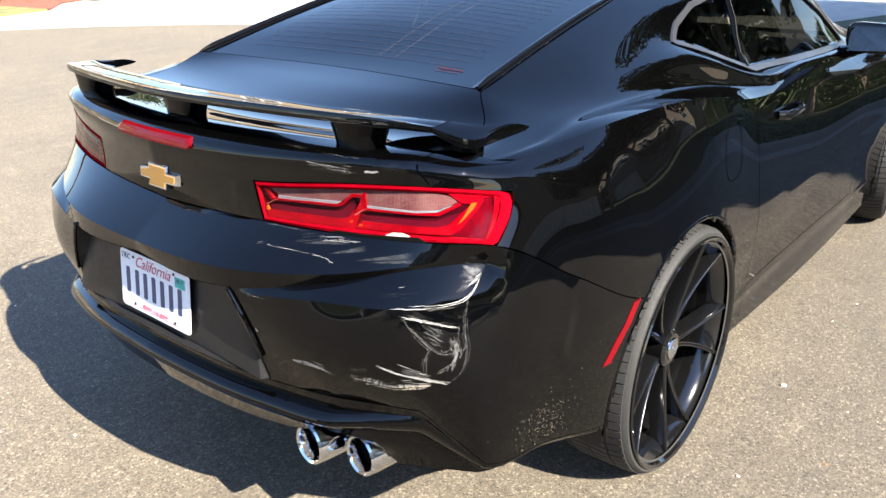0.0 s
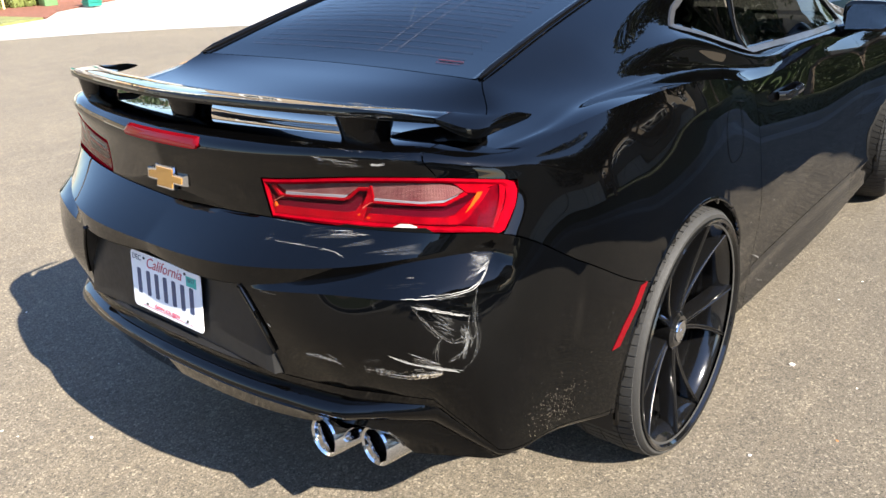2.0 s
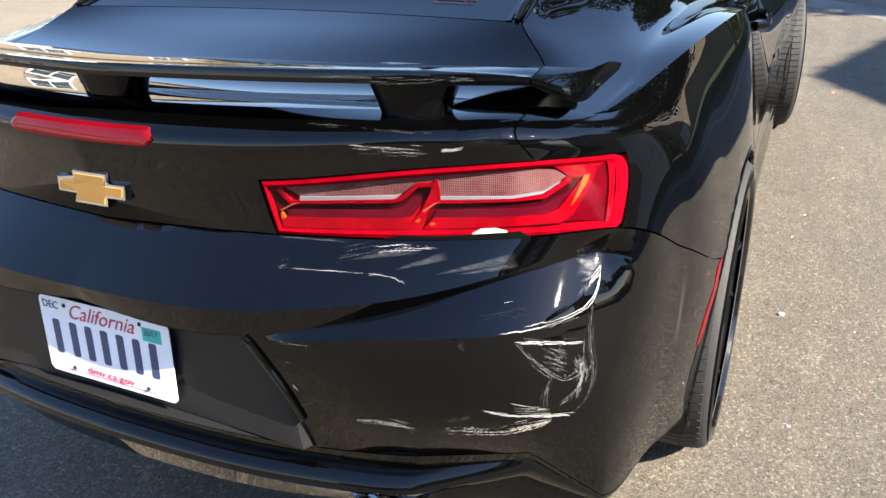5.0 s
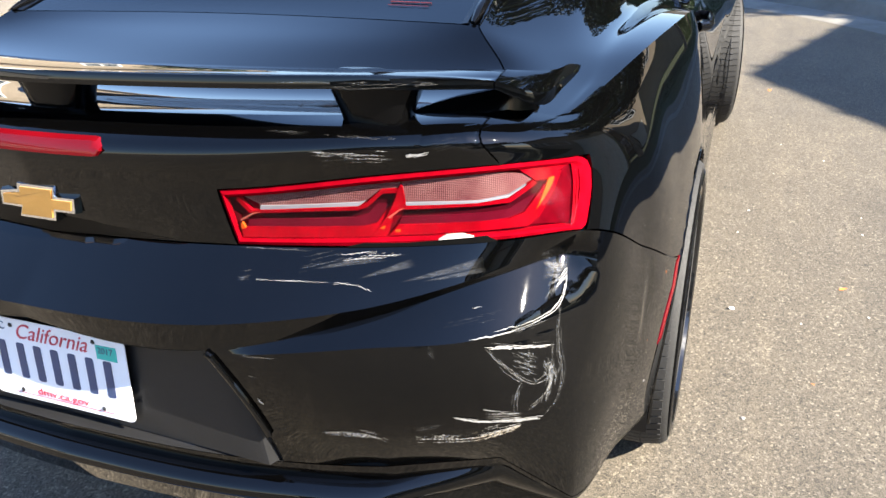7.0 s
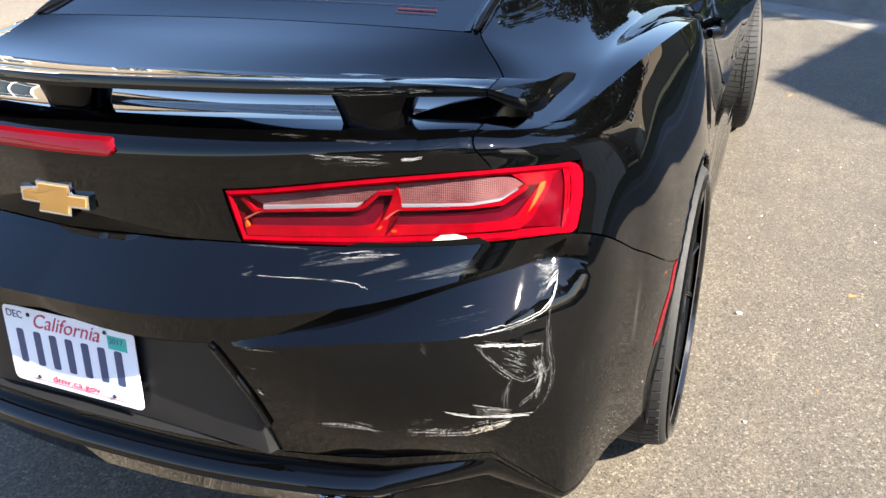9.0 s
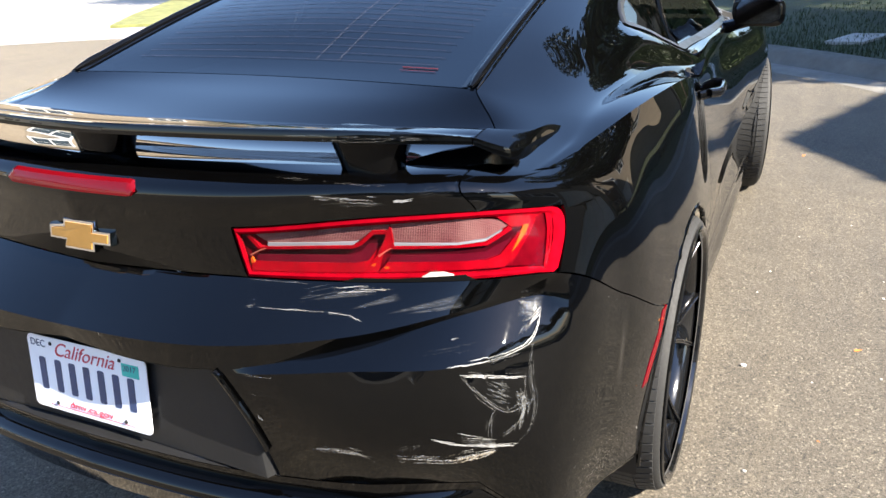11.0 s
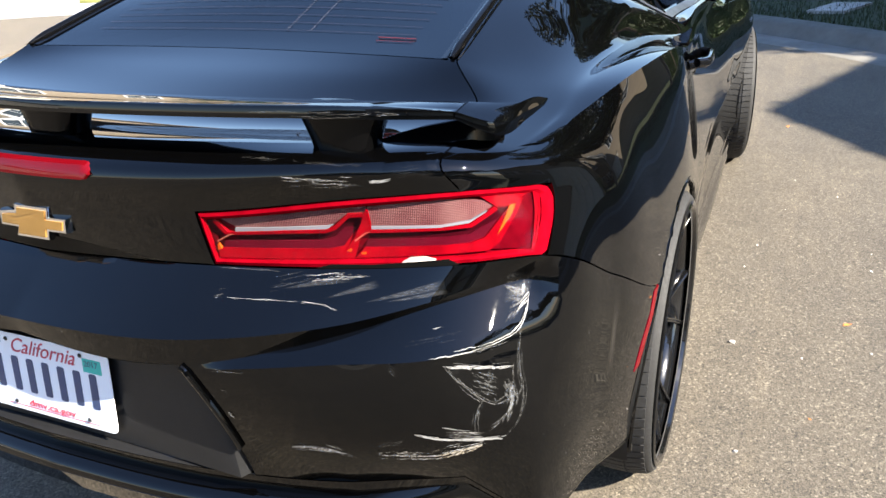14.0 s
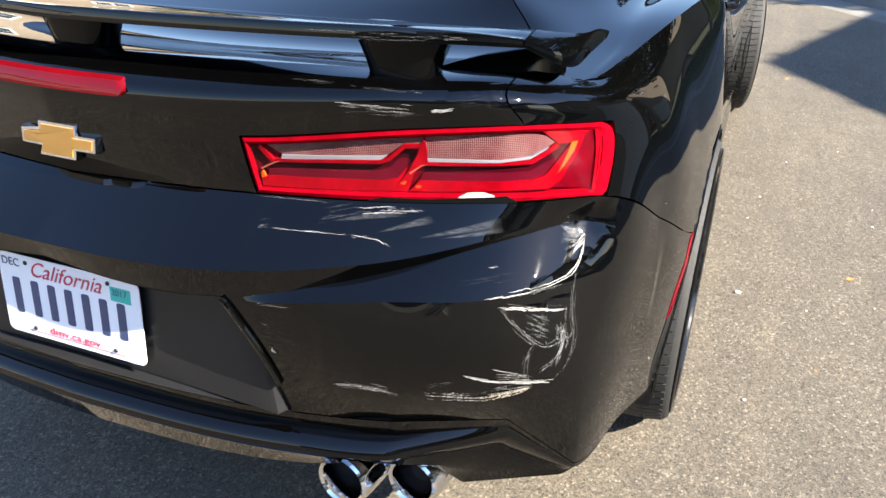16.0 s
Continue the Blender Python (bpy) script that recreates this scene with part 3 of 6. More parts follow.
def wheel(at, side, steer=0):
    x, y, z = at
    hub = new("wheel")
    hub.parent = car
    hub.matrix_basis = pose(x, y, z, 0, 0, (0 if side > 0 else 180) + steer)
    tagged(hub, "large gloss black ten-spoke wheel with a low tyre")
    tyre = part("tyre", tyre_bm((-.115, 0, 0)), RUBBER, hub)
    bm = bmesh.new()
    for k in range(80):
        a = 2 * math.pi * k / 80
        for x0, x1, sk in ((-.214, -.182, .3), (-.177, -.120, -.25), (-.115, -.058, .25), (-.053, -.010, -.3)):
            quad = []
            for xx, da in ((x0, 0), (x1, sk * .03), (x1, sk * .03 + .066), (x0, .066)):
                edge = .360 if abs(xx + .115) > .095 else .3665
                quad.append((xx, a + da, edge))
            lo = [bm.verts.new((xx, r * math.cos(t), r * math.sin(t))) for xx, t, r in quad]
            hi = [bm.verts.new((xx, (r + .0065) * math.cos(t), (r + .0065) * math.sin(t))) for xx, t, r in quad]
            bm.faces.new(hi)
            for i in range(4):
                bm.faces.new((lo[i], lo[(i + 1) % 4], hi[(i + 1) % 4], hi[i]))
    bmesh.ops.recalc_face_normals(bm, faces=bm.faces[:])
    tagged(part("tread", bm, RUBBER, tyre, smooth=False), kind="stuff")
    lip = lathe_bm([(.318, -.235), (.30, -.22), (.295, -.06), (.306, -.03), (.322, -.016), (.334, -.006), (.343, .004), (.345, .009), (.341, .0125), (.333, .009), (.327, -.004)], 96, (0, 0, 0))
    part("rim", lip, WHEEL_BLACK, hub)
    for k in range(5):
        for d in (-1, 1):
            a0, a1 = radians(-10 + 72 * k + d * 5), radians(-10 + 72 * k + d * 14.5)
            bm = bmesh.new()
            rings = []
            for i in range(9):
                t = i / 8
                r = 0.045 + t * 0.287
                a = a0 + (a1 - a0) * t
                w = 0.018 - 0.006 * t
                dep = -0.052 + 0.05 * t**1.6
                tang = Vector((0, -math.sin(a), math.cos(a)))
                cen = Vector((dep, r * math.cos(a), r * math.sin(a)))
                out = Vector((1, 0, 0))
                rings.append([bm.verts.new(cen + tang * sx * w * 0.5 + out * sz) for sx, sz in ((-1.35, -.05), (-1.05, -.006), (-.75, 0.0), (-.4, -.0005), (0, -.0045), (.4, -.0005), (.75, 0.0), (1.05, -.006), (1.35, -.05))])
            for q0, q1 in zip(rings, rings[1:]):
                for j in range(9):
                    bm.faces.new((q0[j], q0[(j + 1) % 9], q1[(j + 1) % 9], q1[j]))
            bmesh.ops.recalc_face_normals(bm, faces=bm.faces[:])
            part("spoke", bm, WHEEL_BLACK, hub)
    part("hub", lathe_bm([(.001, -.036), (.046, -.038), (.056, -.046), (.058, -.09)], 40, (0, 0, 0)), WHEEL_BLACK, hub)
    part("centre_cap", lathe_bm([(.001, -.031), (.010, -.0315), (.011, -.033), (.026, -.0335), (.028, -.032), (.032, -.033), (.034, -.038), (.034, -.045)], 32, (0, 0, 0)), CHROME, hub, "chrome centre cap")
    part("brake_disc", lathe_bm([(.06, -.125), (.175, -.125), (.178, -.135), (.175, -.15), (.06, -.15)], 48, (0, 0, 0)), DARK_STEEL, hub)
    part("wheel_barrel", lathe_bm([(.05, -.20), (.30, -.205), (.30, -.20)], 48, (0, 0, 0)), SATIN_BLACK, hub)
    return hub


for side in (1, -1):
    wheel((.956 * side, 1.03, .372), side)
    wheel((.952 * side, 3.84, .372), side, 9)

# underside and wheel housings keep light out
bm = box_bm((-.70, .62, .22), (.70, 4.30, .30))
part("floor_pan", bm, SATIN_BLACK, car, smooth=False)
for cy in (1.03, 3.84):
    for s in (1, -1):
        arch = bmesh.new()
        prof = [(.425, -.36), (.425, -.04)]
        lathe_bm(prof, 48, (.96, cy, .37), bm=arch)
        for f in [f for f in arch.faces if f.calc_center_median().z < .25]:
            arch.faces.remove(f)
        if s < 0:
            for v in arch.verts:
                v.co.x *= -1
        part("wheel_housing", arch, SATIN_BLACK, car)



# ---- the car: side glass with its trim, set into the pillars ----
def upper_x(y, z):
    """The upper body's half width at a height and length."""
    best = None
    for i in range(A[3], A[9]):
        if UPPER[i][E_DRIP].y <= y <= UPPER[i + 1][E_DRIP].y or (UPPER[i][E_BELT].y <= y <= UPPER[i + 1][E_BELT].y):
            col = UPPER[i]
            for j in range(E_RAIL, E_EDGE - 1):
                a, b = col[j], col[j + 1]
                if b.z <= z <= a.z:
                    x = a.x + (b.x - a.x) * (a.z - z) / (a.z - b.z + 1e-9)
                    best = x if best is None else max(best, x)
    return best if best is not None else 0.7


WINDOW = [(1.345, 1.19), (1.43, 1.238), (1.57, 1.285), (1.75, 1.312), (2.05, 1.32), (2.35, 1.308), (2.6, 1.268), (2.8, 1.186), (2.98, 1.078), (3.0, 1.03), (2.95, 1.024), (2.6, 1.03), (2.2, 1.04), (1.83, 1.053), (1.6, 1.12), (1.36, 1.182)]


def in_poly(y, z, poly):
    hit = False
    for (y0, z0), (y1, z1) in zip(poly, poly[1:] + poly[:1]):
        if (z0 > z) != (z1 > z) and y < (y1 - y0) * (z - z0) / (z1 - z0) + y0:
            hit = not hit
    return hit


def inset(poly, d):
    n = len(poly)
    out = []
    for i in range(n):
        a, b, c = Vector(poly[i - 1]), Vector(poly[i]), Vector(poly[(i + 1) % n])
        e0, e1 = (b - a).normalized(), (c - b).normalized()
        n0, n1 = Vector((e0.y, -e0.x)), Vector((e1.y, -e1.x))
        m = (n0 + n1).normalized()
        out.append(tuple(b + m * d / max(0.5, m.dot(n0))))
    return out


def dense(poly, step=0.05):
    out = []
    for a, b in zip(poly, poly[1:] + poly[:1]):
        a, b = Vector(a), Vector(b)
        k = max(1, round((b - a).length / step))
        out += [tuple(a.lerp(b, i / k)) for i in range(k)]
    return out


def side_ring(outer, inner, off0, off1, s):
    bm = bmesh.new()

    def v(p, off):
        return bm.verts.new((s * (upper_x(*p) + off), p[0], p[1]))

    loops = [[v(p, off0) for p in outer], [v(p, off1) for p in outer], [v(p, off1) for p in inner], [v(p, off0 - 0.02) for p in inner]]
    n = len(outer)
    for a, b in zip(loops, loops[1:]):
        for k in range(n):
            bm.faces.new((a[k], a[(k + 1) % n], b[(k + 1) % n], b[k]))
    bmesh.ops.recalc_face_normals(bm, faces=bm.faces[:])
    return bm


def pane_bm(poly, off, s):
    bm = bmesh.new()
    vs = [bm.verts.new((s * (upper_x(*p) + off), p[0], p[1])) for p in poly]
    bm.faces.new(vs)
    bmesh.ops.triangulate(bm, faces=bm.faces[:])
    bmesh.ops.recalc_face_normals(bm, faces=bm.faces[:])
    return bm


outer = dense(WINDOW)
inner_d = inset(outer, 0.014)
for mir, s in ((False, 1), (True, -1)):
    hole = inset(dense(WINDOW), 0.012)
    solid = []
    for i, j in ucells(A[3] + 4, A[9], E_DRIP - 4, E_BELT):
        c = (UPPER[i][j] + UPPER[i + 1][j + 1]) / 2
        if not in_poly(c.y, c.z, hole):
            solid.append((i, j))
    solid = [c for c in solid if not (c[1] < E_DRIP)]
    part("pillar_side", upper_panel([c for c in solid if c[0] >= A[4]], mirror=mir, gap=0, lip=0, plain_from=0), PAINT, car)
    part("window_trim", side_ring(outer, inner_d, -0.012, 0.006, s), TRIM_GREY, car, "dull bright window surround")
    part("quarter_window", pane_bm([p for p in inner_d if p[0] <= 1.815 + (p[1] - 1.07) * 0.12], -0.004, s), SIDE_TINT, car)
    part("door_window", pane_bm([p for p in inner_d if p[0] > 1.815 + (p[1] - 1.07) * 0.12], -0.004, s), SIDE_TINT, car)
    bar = [(1.815 + (z - 1.07) * 0.12, z) for z in (1.294, 1.22, 1.16, 1.11, 1.066)]
    part("parting_bar", tube_bm([(s * (upper_x(*p) + 0.001), *p) for p in bar], 0.0035, 6), TRIM_GREY, car)
    part("pillar_seal", tube_bm([(s * (upper_x(*p) - 0.003), p[0] - .012, p[1]) for p in bar], 0.009, 6), MATT_BLACK, car)

# ---- cabin: dark floor, seats and shelf behind the glass ----
part("parcel_shelf", box_bm((-.55, .62, 1.06), (.55, 1.30, 1.085), 0.01), BLACK_CABIN, car)
part("cabin_floor", box_bm((-.72, 1.0, .30), (.72, 3.6, .34)), BLACK_CABIN, car)
for s in (1, -1):
    part("cabin_side", box_bm((s * .80 - .01, 1.2, .32), (s * .80 + .01, 3.5, .98)), BLACK_CABIN, car)
    for y0, w in ((1.35, .25), (2.15, .26)):
        bm = box_bm((s * .37 - w, y0, .45), (s * .37 + w, y0 + .5, .62), 0.05)
        back = box_bm((-w, -.09, 0), (w, .09, .62 if y0 > 2 else .5), 0.06)
        bmesh.ops.transform(back, matrix=pose(s * .37, y0 - .02, .55, -16), verts=back.verts[:])
        join(bm, back)
        if y0 > 2:
            rest = box_bm((-.13, -.05, 0), (.13, .05, .17), 0.04)
            bmesh.ops.transform(rest, matrix=pose(s * .37, y0 - .20, 1.12, -14), verts=rest.verts[:])
            join(bm, rest)
        part("seat", bm, BLACK_CABIN, car)
part("dashboard", box_bm((-.72, 3.0, .70), (.72, 3.5, .98), 0.05), BLACK_CABIN, car)

# heating wires of the rear window
wires = new("heating_wires")
wires.parent = car
tagged(wires, "fine heating wires across the rear window")


def glass_point(f, x):
    """A place on the rear glass: f from its foot to its top, x across."""
    i = A[2] + f * (A[4] - A[2])
    i0 = int(i)
    t = i - i0
    a, b = UPPER[i0], UPPER[min(i0 + 1, A[4])]
    row = [p.lerp(q, t) for p, q in zip(a, b)]
    for p, q in zip(row[:E_RAIL], row[1:E_RAIL + 1]):
        if p.x <= abs(x) <= q.x:
            r = p.lerp(q, (abs(x) - p.x) / (q.x - p.x))
            return Vector((x, r.y, r.z))
    return Vector((x, row[E_RAIL].y, row[E_RAIL].z))


WIRE = plain("copper_grey_print", (0.036, 0.034, 0.048), 0.5)
for k in range(17):
    f = 0.13 + 0.05 * k
    pts = [glass_point(f, x) + Vector((0, -.001, .0018)) for x in np.linspace(-.43, .43, 23)]
    part("wire", tube_bm(pts, 0.0004, 4), WIRE, wires)
for x in (.155, .09):
    pts = [glass_point(f, x) + Vector((0, -.001, .0018)) for f in np.linspace(.13, .93, 14)]
    part("wire", tube_bm(pts, 0.0004, 4), WIRE, wires)
RED_PRINT = plain("red_print", (0.10, 0.012, 0.012), 0.5)
sticker = new("sticker")
sticker.parent = car
tagged(sticker, "small red printed sticker on the rear glass")
for k, (x0, x1, f) in enumerate(((.345, .375, .105), (.378, .41, .105), (.413, .437, .105), (.345, .437, .085))):
    part("printed_bar", tube_bm([glass_point(f, x) + Vector((0, -.001, .002)) for x in (x0, x1)], 0.0013 if k < 3 else 0.0006, 4), RED_PRINT, sticker)

# black rubber along the glass and the painted edge of the sails
def sail_edge(rows):
    bm = bmesh.new()
    rings = [[bm.verts.new(p) for p in r] for r in rows]
    n = len(rings[0])
    for r0, r1 in zip(rings, rings[1:]):
        for k in range(n - 1):
            bm.faces.new((r0[k], r0[k + 1], r1[k + 1], r1[k]))
    bmesh.ops.recalc_face_normals(bm, faces=bm.faces[:])
    return bm


for s in (1, -1):
    strip, roll, edge_line = [], [], []
    for i in range(A[2], A[4] + 1):
        p, q, r = UPPER[i][E_RAIL], UPPER[i][E_RAIL - 1], UPPER[i][E_RAIL + 1]
        inn, up = (q - p).normalized(), Vector((0, -.3, 1)).normalized()
        strip.append([Vector((s * v.x, v.y, v.z)) for v in (p + inn * .034 - up * .002, p + inn * .034 + up * .0015, p + inn * .022 + up * .003, p + inn * .018)])
        roll.append(Vector((s * (p.x + inn.x * .010), p.y, p.z + .0035)))
        edge_line.append(Vector((s * (p.x + .003), p.y, p.z + .0005)))
    count = len(roll)
    part("glass_moulding", tube_bm(roll, [.0105 * min(1, .4 + k / 3, .3 + (count - 1 - k) / 8) for k in range(count)], 12), MATT_BLACK, car, "black rubber glass moulding")
    part("glass_seal", sail_edge(strip), MATT_BLACK, car)
    part("sail_edge", tube_bm(edge_line, [.004 * min(1, .3 + k / 4, .3 + (count - 1 - k) / 8) for k in range(count)], 10), PAINT, car)

# seal between the rear glass and the roof
top_edge = [p + Vector((0, 0, .0008)) for p in UPPER[A[4]][:E_RAIL + 1]]
part("glass_seal", tube_bm([Vector((-p.x, p.y, p.z)) for p in top_edge[:0:-1]] + top_edge, .0035, 8), MATT_BLACK, car)

# roof aerial
bm = bmesh.new()
prof = [(0.0, 0.0), (.06, .052), (.125, .088), (.150, .090), (.182, -.006)]
fin = [[bm.verts.new((sx * w, 1.50 - y, 1.340 + z)) for y, z in prof] for sx, w in ((1, .016), (-1, .016))]
for k in range(len(prof) - 1):
    bm.faces.new((fin[0][k], fin[0][k + 1], fin[1][k + 1], fin[1][k]))
bm.faces.new(fin[0][::-1])
bm.faces.new(fin[1])
for v in bm.verts:
    v.co.x *= 1 - 6.5 * max(0, v.co.z - 1.345)
bmesh.ops.recalc_face_normals(bm, faces=bm.faces[:])
part("aerial_fin", bm, GLOSS_BLACK, car)
part("aerial_rod", tube_bm([(.03, 1.95, 1.352), (.03, 1.95, 1.46)], 0.007, 8), GLOSS_BLACK, car, "short black rod aerial")
part("aerial_base", lathe_bm([(.001, 1.372), (.016, 1.370), (.024, 1.364), (.025, 1.35)], 20, (.03, 1.95, 0), "z"), CHROME, car, "bright round aerial base")

# ---- rear wing ----
WING = [(0, .052, 1.159, .168, 1.151), (.2, .066, 1.159, .18, 1.151), (.4, .090, 1.160, .20, 1.150), (.56, .128, 1.158, .236, 1.147), (.63, .165, 1.151, .26, 1.144), (.698, .221, 1.137, .287, 1.140)]
WING_END = [(.700, .223, 1.137, .289, 1.140), (.752, .262, 1.111, .365, 1.126), (.766, .36, 1.107, .43, 1.120), (.773, .44, 1.105, .458, 1.110)]
WING_SHAPE = [(0, .0), (.02, .004), (.12, -.001), (.35, .001), (.65, .003), (.9, .001), (1, -.006), (.9, -.014), (.6, -.017), (.3, -.017), (.08, -.016), (.0, -.014)]


def wing_loft(te, le):
    bm = bmesh.new()
    rings = [[bm.verts.new(a + (b - a) * f + Vector((0, 0, h * min(1.0, (b - a).length / .10)))) for f, h in WING_SHAPE] for a, b in zip(te, le)]
    n = len(rings[0])
    for r0, r1 in zip(rings, rings[1:]):
        for k in range(n):
            bm.faces.new((r0[k], r0[(k + 1) % n], r1[(k + 1) % n], r1[k]))
    bm.faces.new(rings[0])
    bm.faces.new(rings[-1])
    bmesh.ops.recalc_face_normals(bm, faces=bm.faces[:])
    return bm


def wing_bm():
    full = [(-x, *r) for x, *r in WING[:0:-1]] + list(WING)
    te = spaced([(x, ty, tz) for x, ty, tz, _, _ in full], [6] * (len(full) - 1))
    le = spaced([(x, ly, lz) for x, _, _, ly, lz in full], [6] * (len(full) - 1))
    return wing_loft(te, le)


spoiler = new("spoiler")
spoiler.parent = car
tagged(spoiler, "gloss black raised boot spoiler with a scuffed edge")
part("blade", wing_bm(), PAINT, spoiler, angle=40)
for s in (1, -1):
    te = [Vector((s * x, ty, tz)) for x, ty, tz, _, _ in WING_END]
    le = [Vector((s * x, ly, lz)) for x, _, _, ly, lz in WING_END]
    te, le = spaced(te, [5, 6, 4]), spaced(le, [5, 6, 4])
    part("wing_end", wing_loft(te, le), PAINT, spoiler, angle=24)
for cx, y0, y1 in ((0, .102, .165), (.535, .154, .226), (-.535, .154, .226)):
    bm = bmesh.new()
    rings = []
    for t in (0, .15, .4, .7, 1.0):
        w = .045 + .032 * t ** 1.6
        z = 1.070 + .078 * t
        ring = []
        for k in range(16):
            a = 2 * math.pi * (k + .5) / 16
            c, q = math.cos(a), math.sin(a)
            ring.append(bm.verts.new((cx + w * math.copysign(abs(c) ** .45, c), (y0 + y1) / 2 + (y1 - y0) / 2 * math.copysign(abs(q) ** .45, q), z)))
        rings.append(ring)
    for r0, r1 in zip(rings, rings[1:]):
        for k in range(16):
            bm.faces.new((r0[k], r0[(k + 1) % 16], r1[(k + 1) % 16], r1[k]))
    bm.faces.new(rings[-1])
    bmesh.ops.recalc_face_normals(bm, faces=bm.faces[:])
    part("pedestal", bm, MATT_BLACK, spoiler)
for s in (1, -1):
    bm = bmesh.new()
    # a low black foot that rises outwards from the deck to the wing's end; its inner run stands in for the wing's dark
    # reflection
    rows = [[(x, y, z), (x, y + .02, z - .002), (x, y + .03, 1.05), (x, y - .045, 1.065)] for x, y, z in ((.575, .222, 1.089), (.60, .236, 1.097), (.63, .252, 1.104), (.665, .274, 1.108))]
    rows += [[(.70, .300, 1.112), (.70, .32, 1.112), (.70, .33, 1.06), (.70, .285, 1.06)], [(.732, .32, 1.11), (.732, .35, 1.11), (.732, .352, 1.058), (.732, .338, 1.056)]]
    rings = [[bm.verts.new((s * x, y, z)) for x, y, z in r] for r in rows]
    for r0, r1 in zip(rings, rings[1:]):
        for k in range(4):
            bm.faces.new((r0[k], r0[(k + 1) % 4], r1[(k + 1) % 4], r1[k]))
    bm.faces.new(rings[0])
    bm.faces.new(rings[-1])
    bmesh.ops.recalc_face_normals(bm, faces=bm.faces[:])
    part("end_foot", bm, MATT_BLACK, spoiler)


# ---- tail lamps ----
def lamp_point(s, h, d, side=1):
    """A place on a tail lamp: s from its inner to its outer end, h from foot to top, d into the body."""
    u = U[1] + s * (U[4] - U[1])
    v = R["lamp_low"] + (R["lamp_top"] - R["lamp_low"]) * h
    u0, v0 = min(int(u), U[4] - 1), min(max(int(v), R["lamp_top"]), R["lamp_low"] - 1)
    fu, fv = u - u0, v - v0
    p = SHELL[u0][v0].lerp(SHELL[u0 + 1][v0], fu).lerp(SHELL[u0][v0 + 1].lerp(SHELL[u0 + 1][v0 + 1], fu), fv)
    inward = Vector((-0.25 - 0.5 * s * s, 1, 0)).normalized()
    p = p + inward * d
    return Vector((p.x * side, p.y, p.z))


def fine(poly, step=0.04):
    out = []
    for a, b in zip(poly, poly[1:] + poly[:1]):
        a, b = Vector(a), Vector(b)
        k = max(1, round((b - a).length / step))
        out += [tuple(a.lerp(b, i / k)) for i in range(k)]
    return out


def span(poly, s):
    """Lowest and highest h of an outline at s."""
    hs = []
    for (s0, h0), (s1, h1) in zip(poly, poly[1:] + poly[:1]):
        if min(s0, s1) - 1e-9 <= s <= max(s0, s1) + 1e-9:
            hs += [h0, h1] if abs(s1 - s0) < 1e-9 else [h0 + (h1 - h0) * (s - s0) / (s1 - s0)]
    return min(hs), max(hs)


def lamp_slab(poly, d0, d1, side, slope=0.0):
    """A piece of a lamp: its face follows the lamp's curve at depth d0 (deeper by slope towards its top), its edge runs back to d1."""
    bm = bmesh.new()
    s0, s1 = min(p[0] for p in poly), max(p[0] for p in poly)
    stops = sorted({round(p[0], 5) for p in poly} | {round(s0 + (s1 - s0) * k / 24, 5) for k in range(25)})
    h0, h1 = min(p[1] for p in poly), max(p[1] for p in poly)
    cols, back = [], {}
    for s in stops:
        lo, hi = span(poly, s)
        if hi - lo < 1e-4:
            hi = lo + 1e-4
        col = []
        for k in range(4):
            h = lo + (hi - lo) * k / 3
            v = bm.verts.new(lamp_point(s, h, d0 + slope * (h - h0) / (h1 - h0), side))
            back[v] = (s, h)
            col.append(v)
        cols.append(col)
    for c0, c1 in zip(cols, cols[1:]):
        for k in range(3):
            bm.faces.new((c0[k], c1[k], c1[k + 1], c0[k + 1]))
    rim = [e for e in bm.edges if len(e.link_faces) == 1]
    fresh = {}
    for e in rim:
        for v in e.verts:
            if v not in fresh:
                fresh[v] = bm.verts.new(lamp_point(*back[v], d1, side))
    for e in rim:
        p, q = e.verts
        bm.faces.new((p, q, fresh[q], fresh[p]))
    bmesh.ops.recalc_face_normals(bm, faces=bm.faces[:])
    return bm


def lamp_ring(outer_p, inner_p, d0, d1, side, lead=0.0):
    bm = bmesh.new()
    n = 160

    def even(poly):
        total = [Vector(p) for p in poly]
        out = []
        for a, b in zip(total, total[1:] + total[:1]):
            k = n // len(total)
            out += [a.lerp(b, i / k) for i in range(k)]
        return out

    o, q = even(outer_p), even(inner_p)
    loops = [[bm.verts.new(lamp_point(p.x, p.y, d1, side)) for p in o], [bm.verts.new(lamp_point(p.x, p.y, d0, side)) for p in o]]
    mid = [p.lerp(r, 0.5) for p, r in zip(o, q)]
    loops.append([bm.verts.new(lamp_point(p.x, p.y, d0 - 0.002, side)) for p in mid])
    loops.append([bm.verts.new(lamp_point(p.x, p.y, d0 + lead, side)) for p in q])
    loops.append([bm.verts.new(lamp_point(p.x, p.y, d0 + 0.03, side)) for p in q])
    m = len(o)
    for a, b in zip(loops, loops[1:]):
        for k in range(m):
            bm.faces.new((a[k], a[(k + 1) % m], b[(k + 1) % m], b[k]))
    bmesh.ops.recalc_face_normals(bm, faces=bm.faces[:])
    return bm


